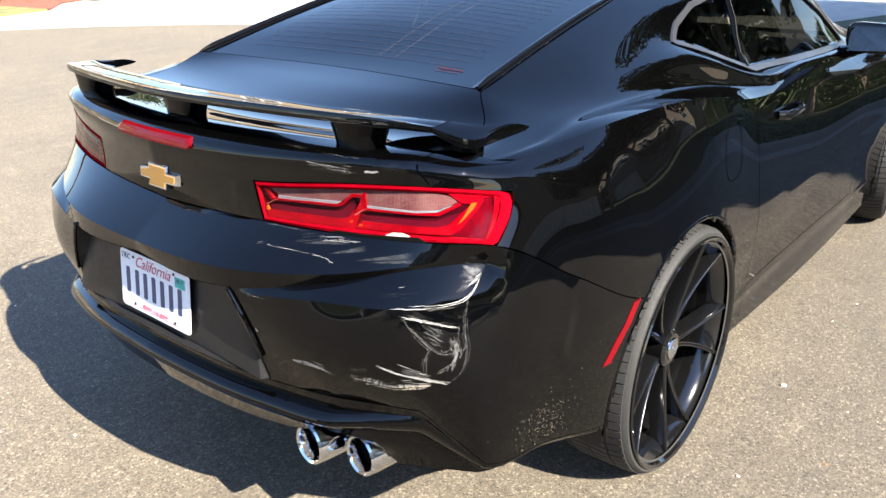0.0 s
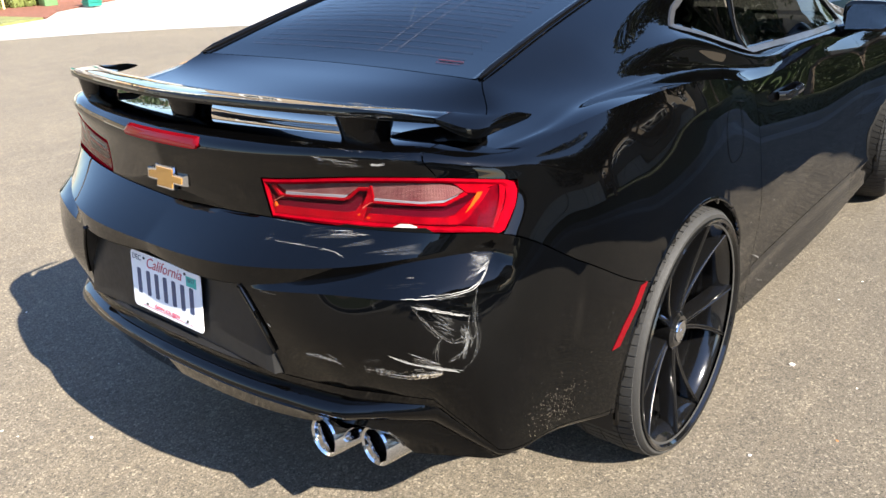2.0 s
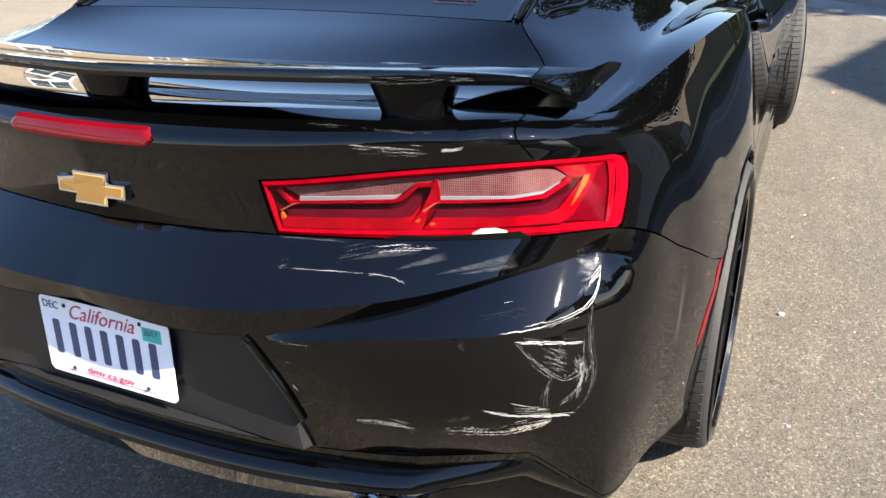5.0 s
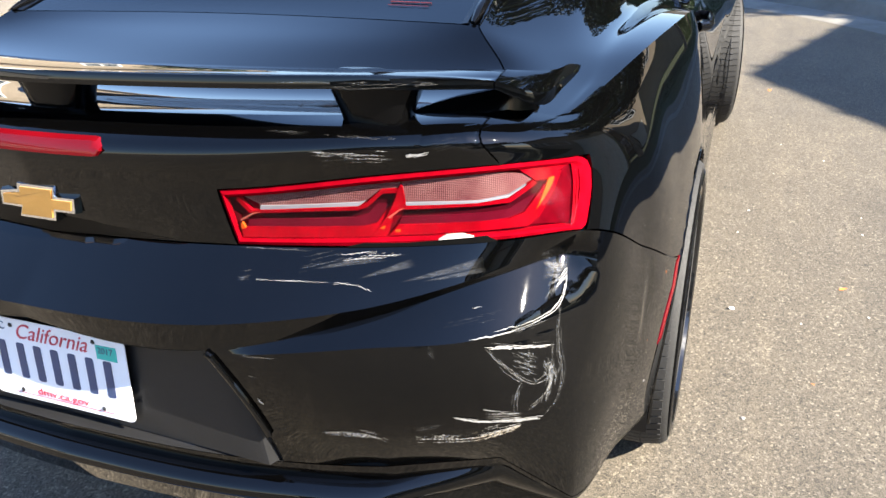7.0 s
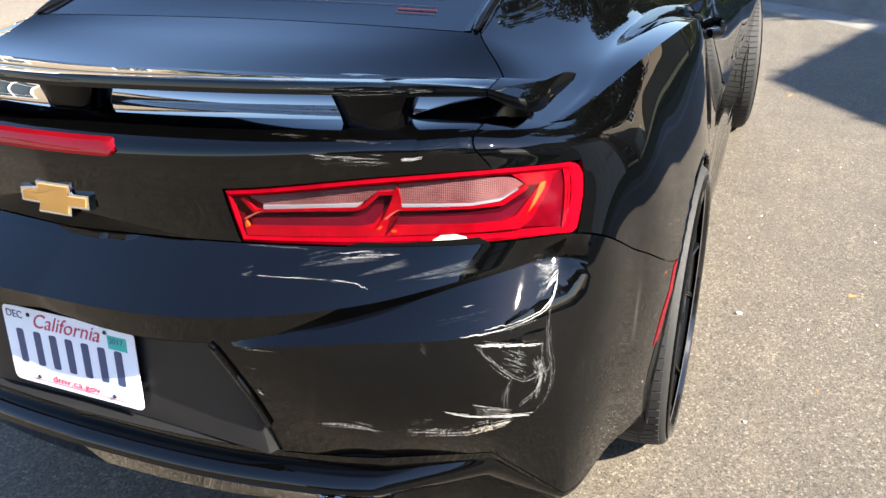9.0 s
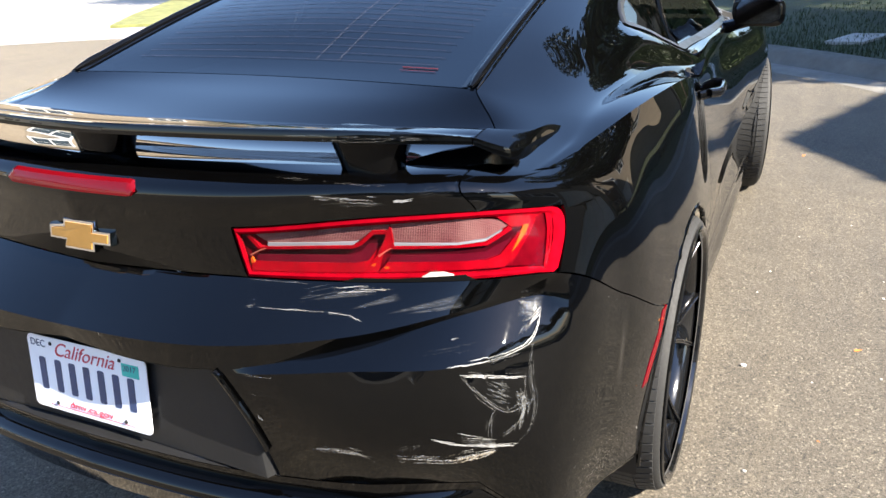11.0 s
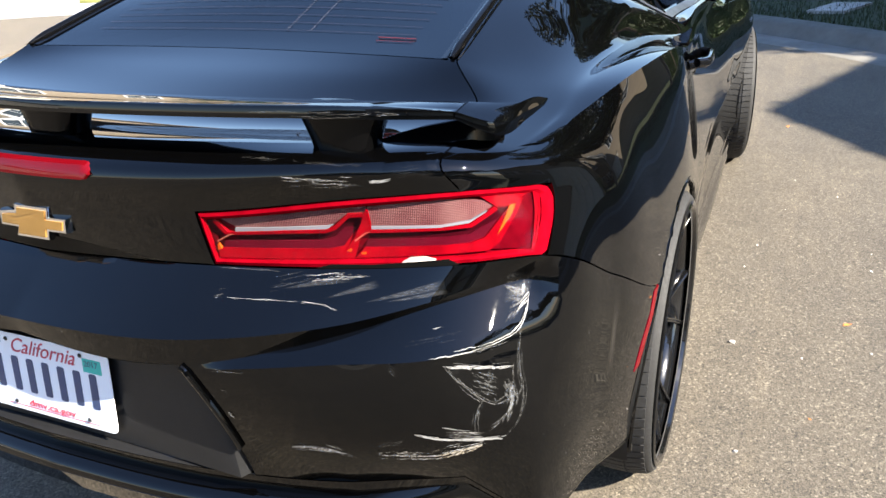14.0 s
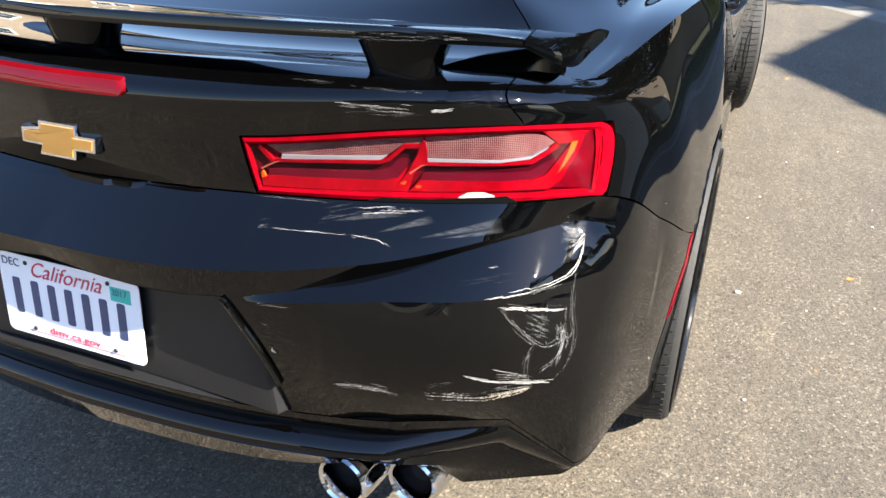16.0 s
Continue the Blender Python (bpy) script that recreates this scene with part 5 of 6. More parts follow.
def on_skin(skin, x, z):
    hit = SKIN[skin].ray_cast(Vector((x, -1.0, z)), Vector((0, 1, 0)))
    return (hit[0], hit[1]) if hit[0] is not None else (None, None)


def scrape(skin, line, width, strands=1, spread=0.004, solid=0.7, seed=1, material=None, name="scratch"):
    """Thin ragged ribbons that lie on the skin along a line of (x, z) places."""
    rng = random.Random(seed)
    strands, width = (strands * 2, width * .32) if strands > 1 else (2, width * .45)
    bm = bmesh.new()
    length = sum((Vector(a) - Vector(b)).length for a, b in zip(line, line[1:]))
    steps = max(4, int(length / 0.0025 / (len(line) - 1)))
    base = catmull([(x, 0, z) for x, z in line], steps)
    for k in range(strands):
        ox, oz = (0, 0) if k == 0 else (rng.gauss(0, spread * .4), rng.gauss(0, spread))
        i0, i1 = (0, len(base)) if k == 0 else sorted((rng.randrange(0, len(base)), rng.randrange(0, len(base))))
        if i1 - i0 < 4:
            i0, i1 = max(0, i0 - 3), min(len(base), i0 + 4)
        last, on, w = None, True, width
        for i in range(i0, i1):
            c = base[i]
            p, n = on_skin(skin, c.x + ox + rng.gauss(0, .0003), c.z + oz + rng.gauss(0, .0004))
            if p is None:
                last = None
                continue
            if rng.random() < .16:
                on = rng.random() < solid
            w += (width * rng.uniform(.1, 1.9) - w) * .45
            fade = min(1, (i - i0 + .6) / 4, (i1 - i - .4) / 4)
            d = base[min(i + 1, len(base) - 1)] - base[max(i - 1, 0)]
            d.y = 0
            if n.y > 0:
                n = -n
            side = d.cross(n).normalized() * w * .5 * max(fade, .1)
            q = p + n * 0.002
            pair = (bm.verts.new(q - side), bm.verts.new(q + side))
            if last and on:
                bm.faces.new((last[0], last[1], pair[1], pair[0]))
            last = pair
    bmesh.ops.delete(bm, geom=[v for v in bm.verts if not v.link_faces], context="VERTS")
    return tagged(part(name, bm, material or SCUFF, car, smooth=False), kind="stuff")


def crumple(skin, x0, x1, z0, z1, lift, scale, seed, label):
    """A dented patch of painted skin: the panel's own surface, pushed in and out and dying away at its edges."""
    rng = random.Random(seed)
    waves = [(rng.uniform(.6, 1.6) * scale, rng.uniform(.6, 1.6) * scale, rng.uniform(0, 6.28), rng.uniform(-1, 1)) for _ in range(9)]
    bm = bmesh.new()
    nx, nz = int((x1 - x0) / .003), int((z1 - z0) / .003)
    rows = []
    for i in range(nx + 1):
        row = []
        for j in range(nz + 1):
            fx, fz = i / nx, j / nz
            p, n = on_skin(skin, x0 + (x1 - x0) * fx, z0 + (z1 - z0) * fz)
            if p is None:
                row.append(None)
                continue
            if n.y > 0:
                n = -n
            rim = max(0.0, 1 - (2 * fx - 1) ** 4) * max(0.0, 1 - (2 * fz - 1) ** 4)
            h = sum(a * abs(math.sin(kx * p.x + kz * p.z + ph)) for kx, kz, ph, a in waves) / 3
            row.append(bm.verts.new(p + n * (rim * (.0004 + lift * (.6 + h)) - .0008 * (1 - rim))))
        rows.append(row)
    for a, b in zip(rows, rows[1:]):
        for k in range(nz):
            q = (a[k], b[k], b[k + 1], a[k + 1])
            if all(q):
                bm.faces.new(q)
    bmesh.ops.delete(bm, geom=[v for v in bm.verts if not v.link_faces], context="VERTS")
    return part("dent", bm, PAINT, car, label, angle=80)


def smear_material():
    """Thin drawn-out paint transfer."""
    m, n, l, p = nodes_of("smeared_scuff")
    setp(p, Roughness=0.75)
    p.inputs["Base Color"].default_value = (0.42, 0.43, 0.45, 1)
    t = noise_node(n, l, 90, 6, stretch=(1.0, 1.0, 6.0), rough=0.8)
    r = ramp_node(n, l, t.outputs[0], [(0.36, (0.0,)), (0.75, (0.14,))])
    worn = n.new("ShaderNodeAttribute")
    worn.attribute_name = "fade"
    thin = n.new("ShaderNodeMath")
    thin.operation = "MULTIPLY"
    l.new(r.outputs[0], thin.inputs[0])
    l.new(worn.outputs["Fac"], thin.inputs[1])
    l.new(thin.outputs[0], p.inputs["Alpha"])
    return m


SMEAR = smear_material()


def smear(skin, a, b, c, d):
    """A fan of rubbed paint between the lines a-b and d-c, given as (x, z) places."""
    bm = bmesh.new()
    fade = bm.verts.layers.float.new("fade")
    rows = []
    a, b, c, d = (Vector(q) for q in (a, b, c, d))
    for i in range(25):
        row = []
        for j in range(7):
            q = a.lerp(b, i / 24).lerp(d.lerp(c, i / 24), j / 6)
            hit, nn = on_skin(skin, q.x, q.y)
            if hit is None:
                row.append(None)
                continue
            v = bm.verts.new(hit + (-nn if nn.y > 0 else nn) * .0016)
            v[fade] = min(1.0, i / 7, (24 - i) / 5) * (.25 + .75 * math.sin(math.pi * (j + .5) / 7))
            row.append(v)
        rows.append(row)
    for r0, r1 in zip(rows, rows[1:]):
        for k in range(6):
            q = (r0[k], r1[k], r1[k + 1], r0[k + 1])
            if all(q):
                bm.faces.new(q)
    bmesh.ops.delete(bm, geom=[v for v in bm.verts if not v.link_faces], context="VERTS")
    part("scuff", bm, SMEAR, car)


B = "rear_bumper"
smear(B, (.590, .868), (.70, .880), (.697, .893), (.592, .869))
smear(B, (.62, .868), (.705, .872), (.70, .880), (.622, .869))
smear(B, (.53, .873), (.61, .886), (.60, .895), (.532, .874))
smear(B, (.46, .883), (.57, .893), (.545, .900), (.462, .884))
smear(B, (.775, .842), (.806, .842), (.806, .860), (.774, .862))
crumple(B, .705, .822, .625, .785, .0008, 75, 3, "crumpled black paint below the corner")
crumple("boot_face", .61, .688, 1.052, 1.082, .0009, 190, 5, "small crumpled dent in the black paint")
# long scratch below the lamp and the scuffs round it
scrape(B, [(.381, .872), (.459, .871), (.523, .869)], .0013, 2, .0008, .8, 1)
scrape(B, [(.50, .870), (.535, .866), (.557, .859)], .0022, 2, .0008, .9, 101)
scrape(B, [(.36, .873), (.375, .875)], .003, 3, .003, .6, 2, STREAK)
scrape(B, [(.495, .895), (.542, .899), (.59, .899)], .003, 6, .0035, .6, 3, BRIGHT)
scrape(B, [(.444, .884), (.511, .896)], .004, 7, .005, .8, 4, HAZE, "scuff")
scrape(B, [(.342, .9025), (.456, .9025)], .0016, 2, .0008, .8, 11, STREAK)
# bright scraped edge round the corner
scrape(B, [(.70, .797), (.745, .797), (.779, .797), (.800, .803), (.807, .821), (.805, .842)], .0045, 3, .0016, .95, 12)
scrape(B, [(.74, .795), (.779, .793), (.799, .798)], .004, 4, .003, .7, 13, STREAK)
scrape(B, [(.772, .861), (.804, .847)], .007, 7, .005, .8, 14, STREAK)
scrape(B, [(.783, .852), (.805, .841)], .008, 8, .005, .85, 15, STREAK)
scrape(B, [(.784, .835), (.803, .838)], .005, 6, .005, .8, 16, STREAK)
scrape(B, [(.788, .819), (.798, .836)], .005, 5, .004, .8, 17, STREAK)
scrape(B, [(.794, .830), (.805, .842)], .006, 5, .004, .9, 18)
# crumpled web of creases below the corner
scrape(B, [(.718, .783), (.747, .773), (.801, .749)], .0042, 3, .0016, .95, 19)
scrape(B, [(.727, .787), (.794, .758)], .002, 3, .002, .6, 20, STREAK)
scrape(B, [(.719, .782), (.751, .732), (.779, .697), (.80, .697)], .003, 4, .0025, .8, 21, STREAK)
scrape(B, [(.772, .78), (.772, .718)], .002, 3, .002, .7, 22, STREAK)
scrape(B, [(.80, .754), (.799, .713), (.779, .697)], .003, 3, .002, .8, 23, STREAK)
scrape(B, [(.80, .692), (.793, .67), (.774, .656)], .005, 4, .003, .85, 24, STREAK)
scrape(B, [(.806, .812), (.805, .787), (.808, .74), (.815, .697), (.811, .658), (.794, .63)], .003, 5, .003, .7, 25, MIST, "scuff")
scrape(B, [(.768, .715), (.758, .689), (.756, .651)], .004, 5, .004, .7, 26, MIST, "scuff")
scrape(B, [(.79, .73), (.80, .70), (.795, .66)], .010, 14, .012, .8, 27, MIST, "scuff")
scrape(B, [(.755, .75), (.785, .72)], .008, 12, .010, .8, 28, MIST, "scuff")
# low scrape
scrape(B, [(.493, .648), (.548, .652), (.59, .638)], .0022, 10, .0045, .6, 29, BRIGHT)
scrape(B, [(.507, .655), (.587, .643)], .0018, 6, .003, .5, 30, BRIGHT)
scrape(B, [(.625, .637), (.671, .627), (.723, .616)], .003, 15, .0045, .6, 31, BRIGHT)
scrape(B, [(.70, .618), (.735, .622), (.765, .626)], .009, 9, .006, .85, 32, CREAM)
scrape(B, [(.679, .676), (.718, .655), (.768, .638), (.794, .628)], .004, 6, .003, .85, 33)
scrape(B, [(.716, .680), (.751, .659)], .002, 1, .001, .9, 34)
scrape(B, [(.631, .655), (.666, .662)], .002, 4, .002, .5, 35, STREAK)
scrape(B, [(.709, .623), (.739, .625), (.768, .624)], .005, 8, .005, .7, 36, BRIGHT)
scrape(B, [(.720, .664), (.770, .644)], .002, 6, .006, .6, 37, BRIGHT)
# dried specks of dirt low on the corner
rng = random.Random(77)
bm = bmesh.new()
for k in range(240):
    y, z = rng.gauss(.40, .05), rng.gauss(.44, .035)
    hit = SKIN[B].ray_cast(Vector((2.0, y, z)), Vector((-1, 0, 0)))
    if hit[0] is None or hit[0].x < .5:
        continue
    nn = hit[1] if hit[1].x > 0 else -hit[1]
    e0 = nn.orthogonal().normalized()
    e1 = nn.cross(e0)
    r = rng.uniform(.0004, .0016)
    c = hit[0] + nn * .0006
    bm.faces.new([bm.verts.new(c + (e0 * math.cos(a) + e1 * math.sin(a)) * r * rng.uniform(.6, 1.3)) for a in (0, 1.1, 2.2, 3.3, 4.4, 5.4)])
tagged(part("dirt_specks", bm, plain("dried_mud", (0.10, 0.085, 0.065), 0.9, scale=60), car, smooth=False), kind="stuff")
# by the plate recess
scrape(B, [(.336, .772), (.352, .74), (.375, .70)], .002, 3, .002, .6, 38, STREAK)
scrape(B, [(.382, .777), (.436, .777)], .002, 2, .001, .8, 39, STREAK)
scrape(B, [(.391, .744), (.401, .742)], .002, 2, .002, .7, 40, STREAK)
scrape(B, [(.398, .700), (.406, .694)], .004, 4, .002, .9, 41)
scrape(B, [(.693, .83), (.706, .83)], .0025, 1, .001, 1, 42)
scrape(B, [(.646, .79), (.658, .778)], .004, 5, .004, .6, 43, HAZE, "scuff")
scrape(B, [(.66, .812), (.70, .816), (.74, .818)], .0018, 3, .002, .6, 44, HAZE, "scuff")
# boot lid and wing
scrape("boot_face", [(.401, 1.081), (.462, 1.081)], .0022, 2, .001, .8, 45, STREAK)
scrape("boot_face", [(.486, 1.080), (.608, 1.074)], .0012, 3, .001, .6, 46, STREAK)
scrape("boot_face", [(.47, 1.062), (.528, 1.057), (.586, 1.052)], .0025, 8, .003, .6, 47, BRIGHT)
scrape("boot_face", [(.597, 1.050), (.612, 1.0525), (.626, 1.055)], .008, 5, .002, .95, 48)
scrape("boot_face", [(.482, 1.045), (.586, 1.046)], .0015, 4, .002, .5, 49, STREAK)
scrape("boot_face", [(.514, 1.054), (.579, 1.048)], .002, 7, .004, .5, 50, BRIGHT)
scrape("boot_face", [(.625, 1.062), (.66, 1.066), (.675, 1.056)], .003, 6, .005, .5, 51, HAZE, "scuff")
scrape("blade", [(.427, 1.156), (.492, 1.156), (.554, 1.154)], .002, 3, .001, .6, 52, STREAK)
scrape("blade", [(.491, 1.150), (.584, 1.149), (.67, 1.148)], .0018, 5, .0015, .45, 53, STREAK)


# ---- the place: a cul-de-sac ----
CC = Vector((-5.0, 0.8, 0))
RR = 9.3


def ring_bm(profile, a0, a1, step=2.0):
    """Sweeps (radius, height) pairs round the cul-de-sac's centre."""
    bm = bmesh.new()
    n = max(2, round((a1 - a0) / step))
    rows = []
    for k in range(n + 1):
        a = radians(a0 + (a1 - a0) * k / n)
        rows.append([bm.verts.new((CC.x + r * math.cos(a), CC.y + r * math.sin(a), z)) for r, z in profile])
    for r0, r1 in zip(rows, rows[1:]):
        for i in range(len(profile) - 1):
            bm.faces.new((r0[i], r0[i + 1], r1[i + 1], r1[i]))
    bmesh.ops.recalc_face_normals(bm, faces=bm.faces[:])
    for f in bm.faces:
        if f.normal.z < 0:
            f.normal_flip()
    return bm


def flat_bm(poly, z, low=None):
    bm = bmesh.new()
    top = [bm.verts.new((x, y, z)) for x, y in poly]
    bm.faces.new(top)
    if low is not None:
        base = [bm.verts.new((x, y, low)) for x, y in poly]
        n = len(poly)
        for k in range(n):
            bm.faces.new((top[k], top[(k + 1) % n], base[(k + 1) % n], base[k]))
    bmesh.ops.triangulate(bm, faces=[f for f in bm.faces if len(f.verts) > 4])
    bmesh.ops.recalc_face_normals(bm, faces=bm.faces[:])
    return bm


bm = bmesh.new()
bmesh.ops.create_grid(bm, x_segments=40, y_segments=40, size=400)
ground = part("ground", bm, ASPHALT, None, "weathered grey asphalt with pale stone chips", smooth=False)
tagged(ground, category="road", kind="structure")
# rolled kerb with its gutter, and lawns behind it; the drive and the street's mouth are left open
for k, (a0, a1) in enumerate(((-70, 75), (166, 236))):
    kerb = part("kerb", ring_bm([(RR + .16, .003), (RR + .18, .006), (RR + .21, .03), (RR + .26, .11), (RR + .30, .135), (RR + .48, .14), (RR + .50, .10)], a0, a1), KERB, None, "grey concrete rolled kerb with a gutter, darkened for shade")
    tagged(kerb, category="kerb", kind="structure")
    gutter = part("gutter", ring_bm([(RR - .24, .002), (RR - .2, .0055), (RR + .155, .0045), (RR + .157, .001)], a0, a1), GUTTER, None, "pale concrete gutter along the kerb")
    tagged(gutter, category="gutter", kind="structure")
    lawn = part("lawn", ring_bm([(RR + .49, .125), (RR + 3, .16), (RR + 8, .2), (RR + 40, .25)], a0, a1, 3), SHADED_GRASS, None, "mown green lawn behind the kerb")
    tagged(lawn, category="lawn", kind="structure")
drive = part("driveway", ring_bm([(RR - .05, .004), (RR + .4, .03), (RR + 4, .05), (RR + 40, .06)], 75, 166, 2), CONCRETE, None, "wide sun-bleached concrete driveway")
tagged(drive, category="driveway", kind="structure")
ISLAND = [(-10.6, 10.0), (-12.0, 12.0), (-13.2, 14.0), (-15.2, 17.2), (-14.0, 19.0), (-10.6, 16.6), (-8.6, 12.4), (-8.9, 10.9)]
bed = part("mulch_bed", flat_bm([(-16.0, 7.25), (-17.6, 8.3), (-19.6, 11.0), (-21.2, 14.0), (-23.8, 17.8), (-25, 18), (-22.5, 9.0), (-21.2, 6.5)], .085, .04), BARK_MULCH, None, "red bark mulch planting bed")
tagged(bed, category="flower bed", kind="structure")
for poly in ([(-15.3, 5.6), (-16.0, 7.2), (-21.2, 6.4), (-24, 4.5), (-22, 1.5), (-15.6, 3.4)], ISLAND):
    tagged(part("lawn", flat_bm(poly, .09, .04), SUNLIT_GRASS, None, "small bright front lawn"), category="lawn", kind="structure")
slab = part("access_slab", flat_bm([(1.29, 8.83), (1.60, 9.58), (1.98, 9.58), (1.66, 8.83)], .168, .10), CONCRETE, None, "grey concrete access cover set in the lawn")
tagged(slab, category="access cover")
# blades share the green darkened for the lawn's shade
STUFF_GRASS = plain("grass_blades", (0.02, 0.034, 0.008), 0.8, scale=30, var=0.5)
bm = bmesh.new()
rng = random.Random(4)
for k in range(5200):
    a, r = radians(rng.uniform(38, 62)), RR + .52 + 4.5 * rng.random() ** 1.6
    x, y = CC.x + r * math.cos(a), CC.y + r * math.sin(a)
    h, d, w = rng.uniform(.04, .09), rng.uniform(0, 6.28), .006
    z = .13 + min(1, (r - RR - .5) / 3) * .03
    c, q = math.cos(d) * w, math.sin(d) * w
    bm.faces.new([bm.verts.new(p) for p in ((x - c, y - q, z), (x + c, y + q, z), (x + rng.uniform(-.03, .03), y + rng.uniform(-.03, .03), z + h))])
tagged(part("grass", bm, STUFF_GRASS, None, "tufts of lawn grass along the kerb", smooth=False), category="grass", kind="stuff")


# ---- houses ----
WINDOW_GLASS = plain("house_window_glass", (0.03, 0.04, 0.05), 0.05, coat=1.0)
GARAGE = plain("garage_door_paint", (0.62, 0.58, 0.50), 0.5)
DOOR_WOOD = plain("tan_wood", (0.42, 0.27, 0.15), 0.6, scale=5)


def house(at, turn, w, d, h, wall, label, upper=False, front=0.0, garage=True, gable_h=1.7):
    """A stuccoed house with its front on its own -y side: walls, gabled roof, windows, garage door."""
    ob = empty("house", label, "house")
    ob.matrix_basis = pose(*at, 0, 0, turn)
    t = .25
    win = []
    z1 = 3.0
    rows = [1.0] + ([4.0] if upper else [])
    for zr in rows:
        if garage and zr < 2:
            win += [(w * .22, zr, 1.6, 1.2), (w * .40, zr, 1.0, 1.2)]
        else:
            win += [(-w * .32, zr, 1.5, 1.3), (w * .02, zr, 1.2, 1.3), (w * .33, zr, 1.5, 1.3)]
    gar = (-w * .22, 0, 4.6, 2.15) if garage else None
    # front wall built as strips round its openings
    holes = sorted([(x - ww / 2, x + ww / 2, z, z + hh) for x, z, ww, hh in win] + ([(gar[0] - gar[2] / 2, gar[0] + gar[2] / 2, -.01, gar[3])] if gar else []))
    xs = sorted({-w / 2, w / 2, *[v for o in holes for v in o[:2]]})
    bm = bmesh.new()
    for x0, x1 in zip(xs, xs[1:]):
        cuts = sorted((o[2], o[3]) for o in holes if o[0] < (x0 + x1) / 2 < o[1])
        z = 0
        for c0, c1 in cuts:
            if c0 > z:
                box_bm((x0, -d / 2, z), (x1, -d / 2 + t, c0), bm=bm)
            z = c1
        if z < h:
            box_bm((x0, -d / 2, z), (x1, -d / 2 + t, h), bm=bm)
    bmesh.ops.remove_doubles(bm, verts=bm.verts[:], dist=0.001)
    part("front_wall", bm, wall, ob, smooth=False)
    part("back_wall", box_bm((-w / 2, d / 2 - t, 0), (w / 2, d / 2, h)), wall, ob, smooth=False)
    for s in (1, -1):
        part("side_wall", box_bm((s * w / 2 - (t if s > 0 else 0), -d / 2 + t, 0), (s * w / 2 + (0 if s > 0 else t), d / 2 - t, h)), wall, ob, smooth=False)
    # gables face front and back
    e = .45
    bm = bmesh.new()
    for s in (1, -1):
        quad = [(s * (w / 2 + e), -d / 2 - e, h - gable_h * e / (w / 2)), (0, -d / 2 - e, h + gable_h), (0, d / 2 + e, h + gable_h), (s * (w / 2 + e), d / 2 + e, h - gable_h * e / (w / 2))]
        top = [bm.verts.new((x, y, z + .22)) for x, y, z in quad]
        low = [bm.verts.new((x, y, z + .02)) for x, y, z in quad]
        for f in (top, low[::-1]):
            bm.faces.new(f)
        for k in range(4):
            bm.faces.new((top[k], top[(k + 1) % 4], low[(k + 1) % 4], low[k]))
    bmesh.ops.recalc_face_normals(bm, faces=bm.faces[:])
    roof = part("roof", bm, ROOF_TILE, ob, smooth=False)
    for s in (1, -1):
        for k in range(9):
            f = (k + .5) / 9
            x = s * (w / 2 + e) * f
            z = h + gable_h - (gable_h + gable_h * e / (w / 2)) * f + .23
            part("tile_course", box_bm((x - .03, -d / 2 - e, z - .03), (x + .03, d / 2 + e, z + .03)), ROOF_TILE, roof, smooth=False)
    for s in (1, -1):
        bm = bmesh.new()
        y = s * (d / 2 - .01)
        tri = [bm.verts.new(p) for p in ((-w / 2, y, h), (w / 2, y, h), (0, y, h + gable_h))]
        back = [bm.verts.new((p.co.x, y - s * t, p.co.z)) for p in tri]
        bm.faces.new(tri)
        bm.faces.new(back[::-1])
        for k in range(3):
            bm.faces.new((tri[k], tri[(k + 1) % 3], back[(k + 1) % 3], back[k]))
        bmesh.ops.recalc_face_normals(bm, faces=bm.faces[:])
        part("gable", bm, wall, ob, smooth=False)
    for x, z, ww, hh in win:
        frame_ob = new("window")
        frame_ob.parent = ob
        y = -d / 2
        bm = bmesh.new()
        for x0, x1, a, b in ((x - ww / 2 - .1, x + ww / 2 + .1, z - .12, z), (x - ww / 2 - .1, x + ww / 2 + .1, z + hh, z + hh + .1), (x - ww / 2 - .1, x - ww / 2, z, z + hh), (x + ww / 2, x + ww / 2 + .1, z, z + hh), (x - .03, x + .03, z, z + hh), (x - ww / 2, x + ww / 2, z + hh * .55, z + hh * .55 + .04)):
            box_bm((x0, y - .06, a), (x1, y + .05, b), bm=bm)
        part("window_frame", bm, WHITE_TRIM, frame_ob, smooth=False)
        part("pane", box_bm((x - ww / 2, y + .06, z), (x + ww / 2, y + .08, z + hh)), WINDOW_GLASS, frame_ob, smooth=False)
    if gar:
        door_ob = new("garage_door")
        door_ob.parent = ob
        for r in range(4):
            for c in range(6):
                x0 = gar[0] - gar[2] / 2 + gar[2] * c / 6
                part("door_panel", box_bm((x0 + .02, -d / 2 + .08, .02 + r * gar[3] / 4), (x0 + gar[2] / 6 - .02, -d / 2 + .14, (r + 1) * gar[3] / 4 - .02), .015), GARAGE, door_ob, smooth=False)
        part("door_sheet", box_bm((gar[0] - gar[2] / 2, -d / 2 + .12, 0), (gar[0] + gar[2] / 2, -d / 2 + .17, gar[3])), GARAGE, door_ob, smooth=False)
    return ob


def ring_house(angle, dist, w, d, h, wall, label, upper=False, garage=True, swing=0, gable_h=1.7, z=.12):
    a = radians(angle)
    at = (CC.x + dist * math.cos(a), CC.y + dist * math.sin(a), z)
    return house(at, angle - 90 + swing, w, d, h, wall, label, upper, garage=garage, gable_h=gable_h)


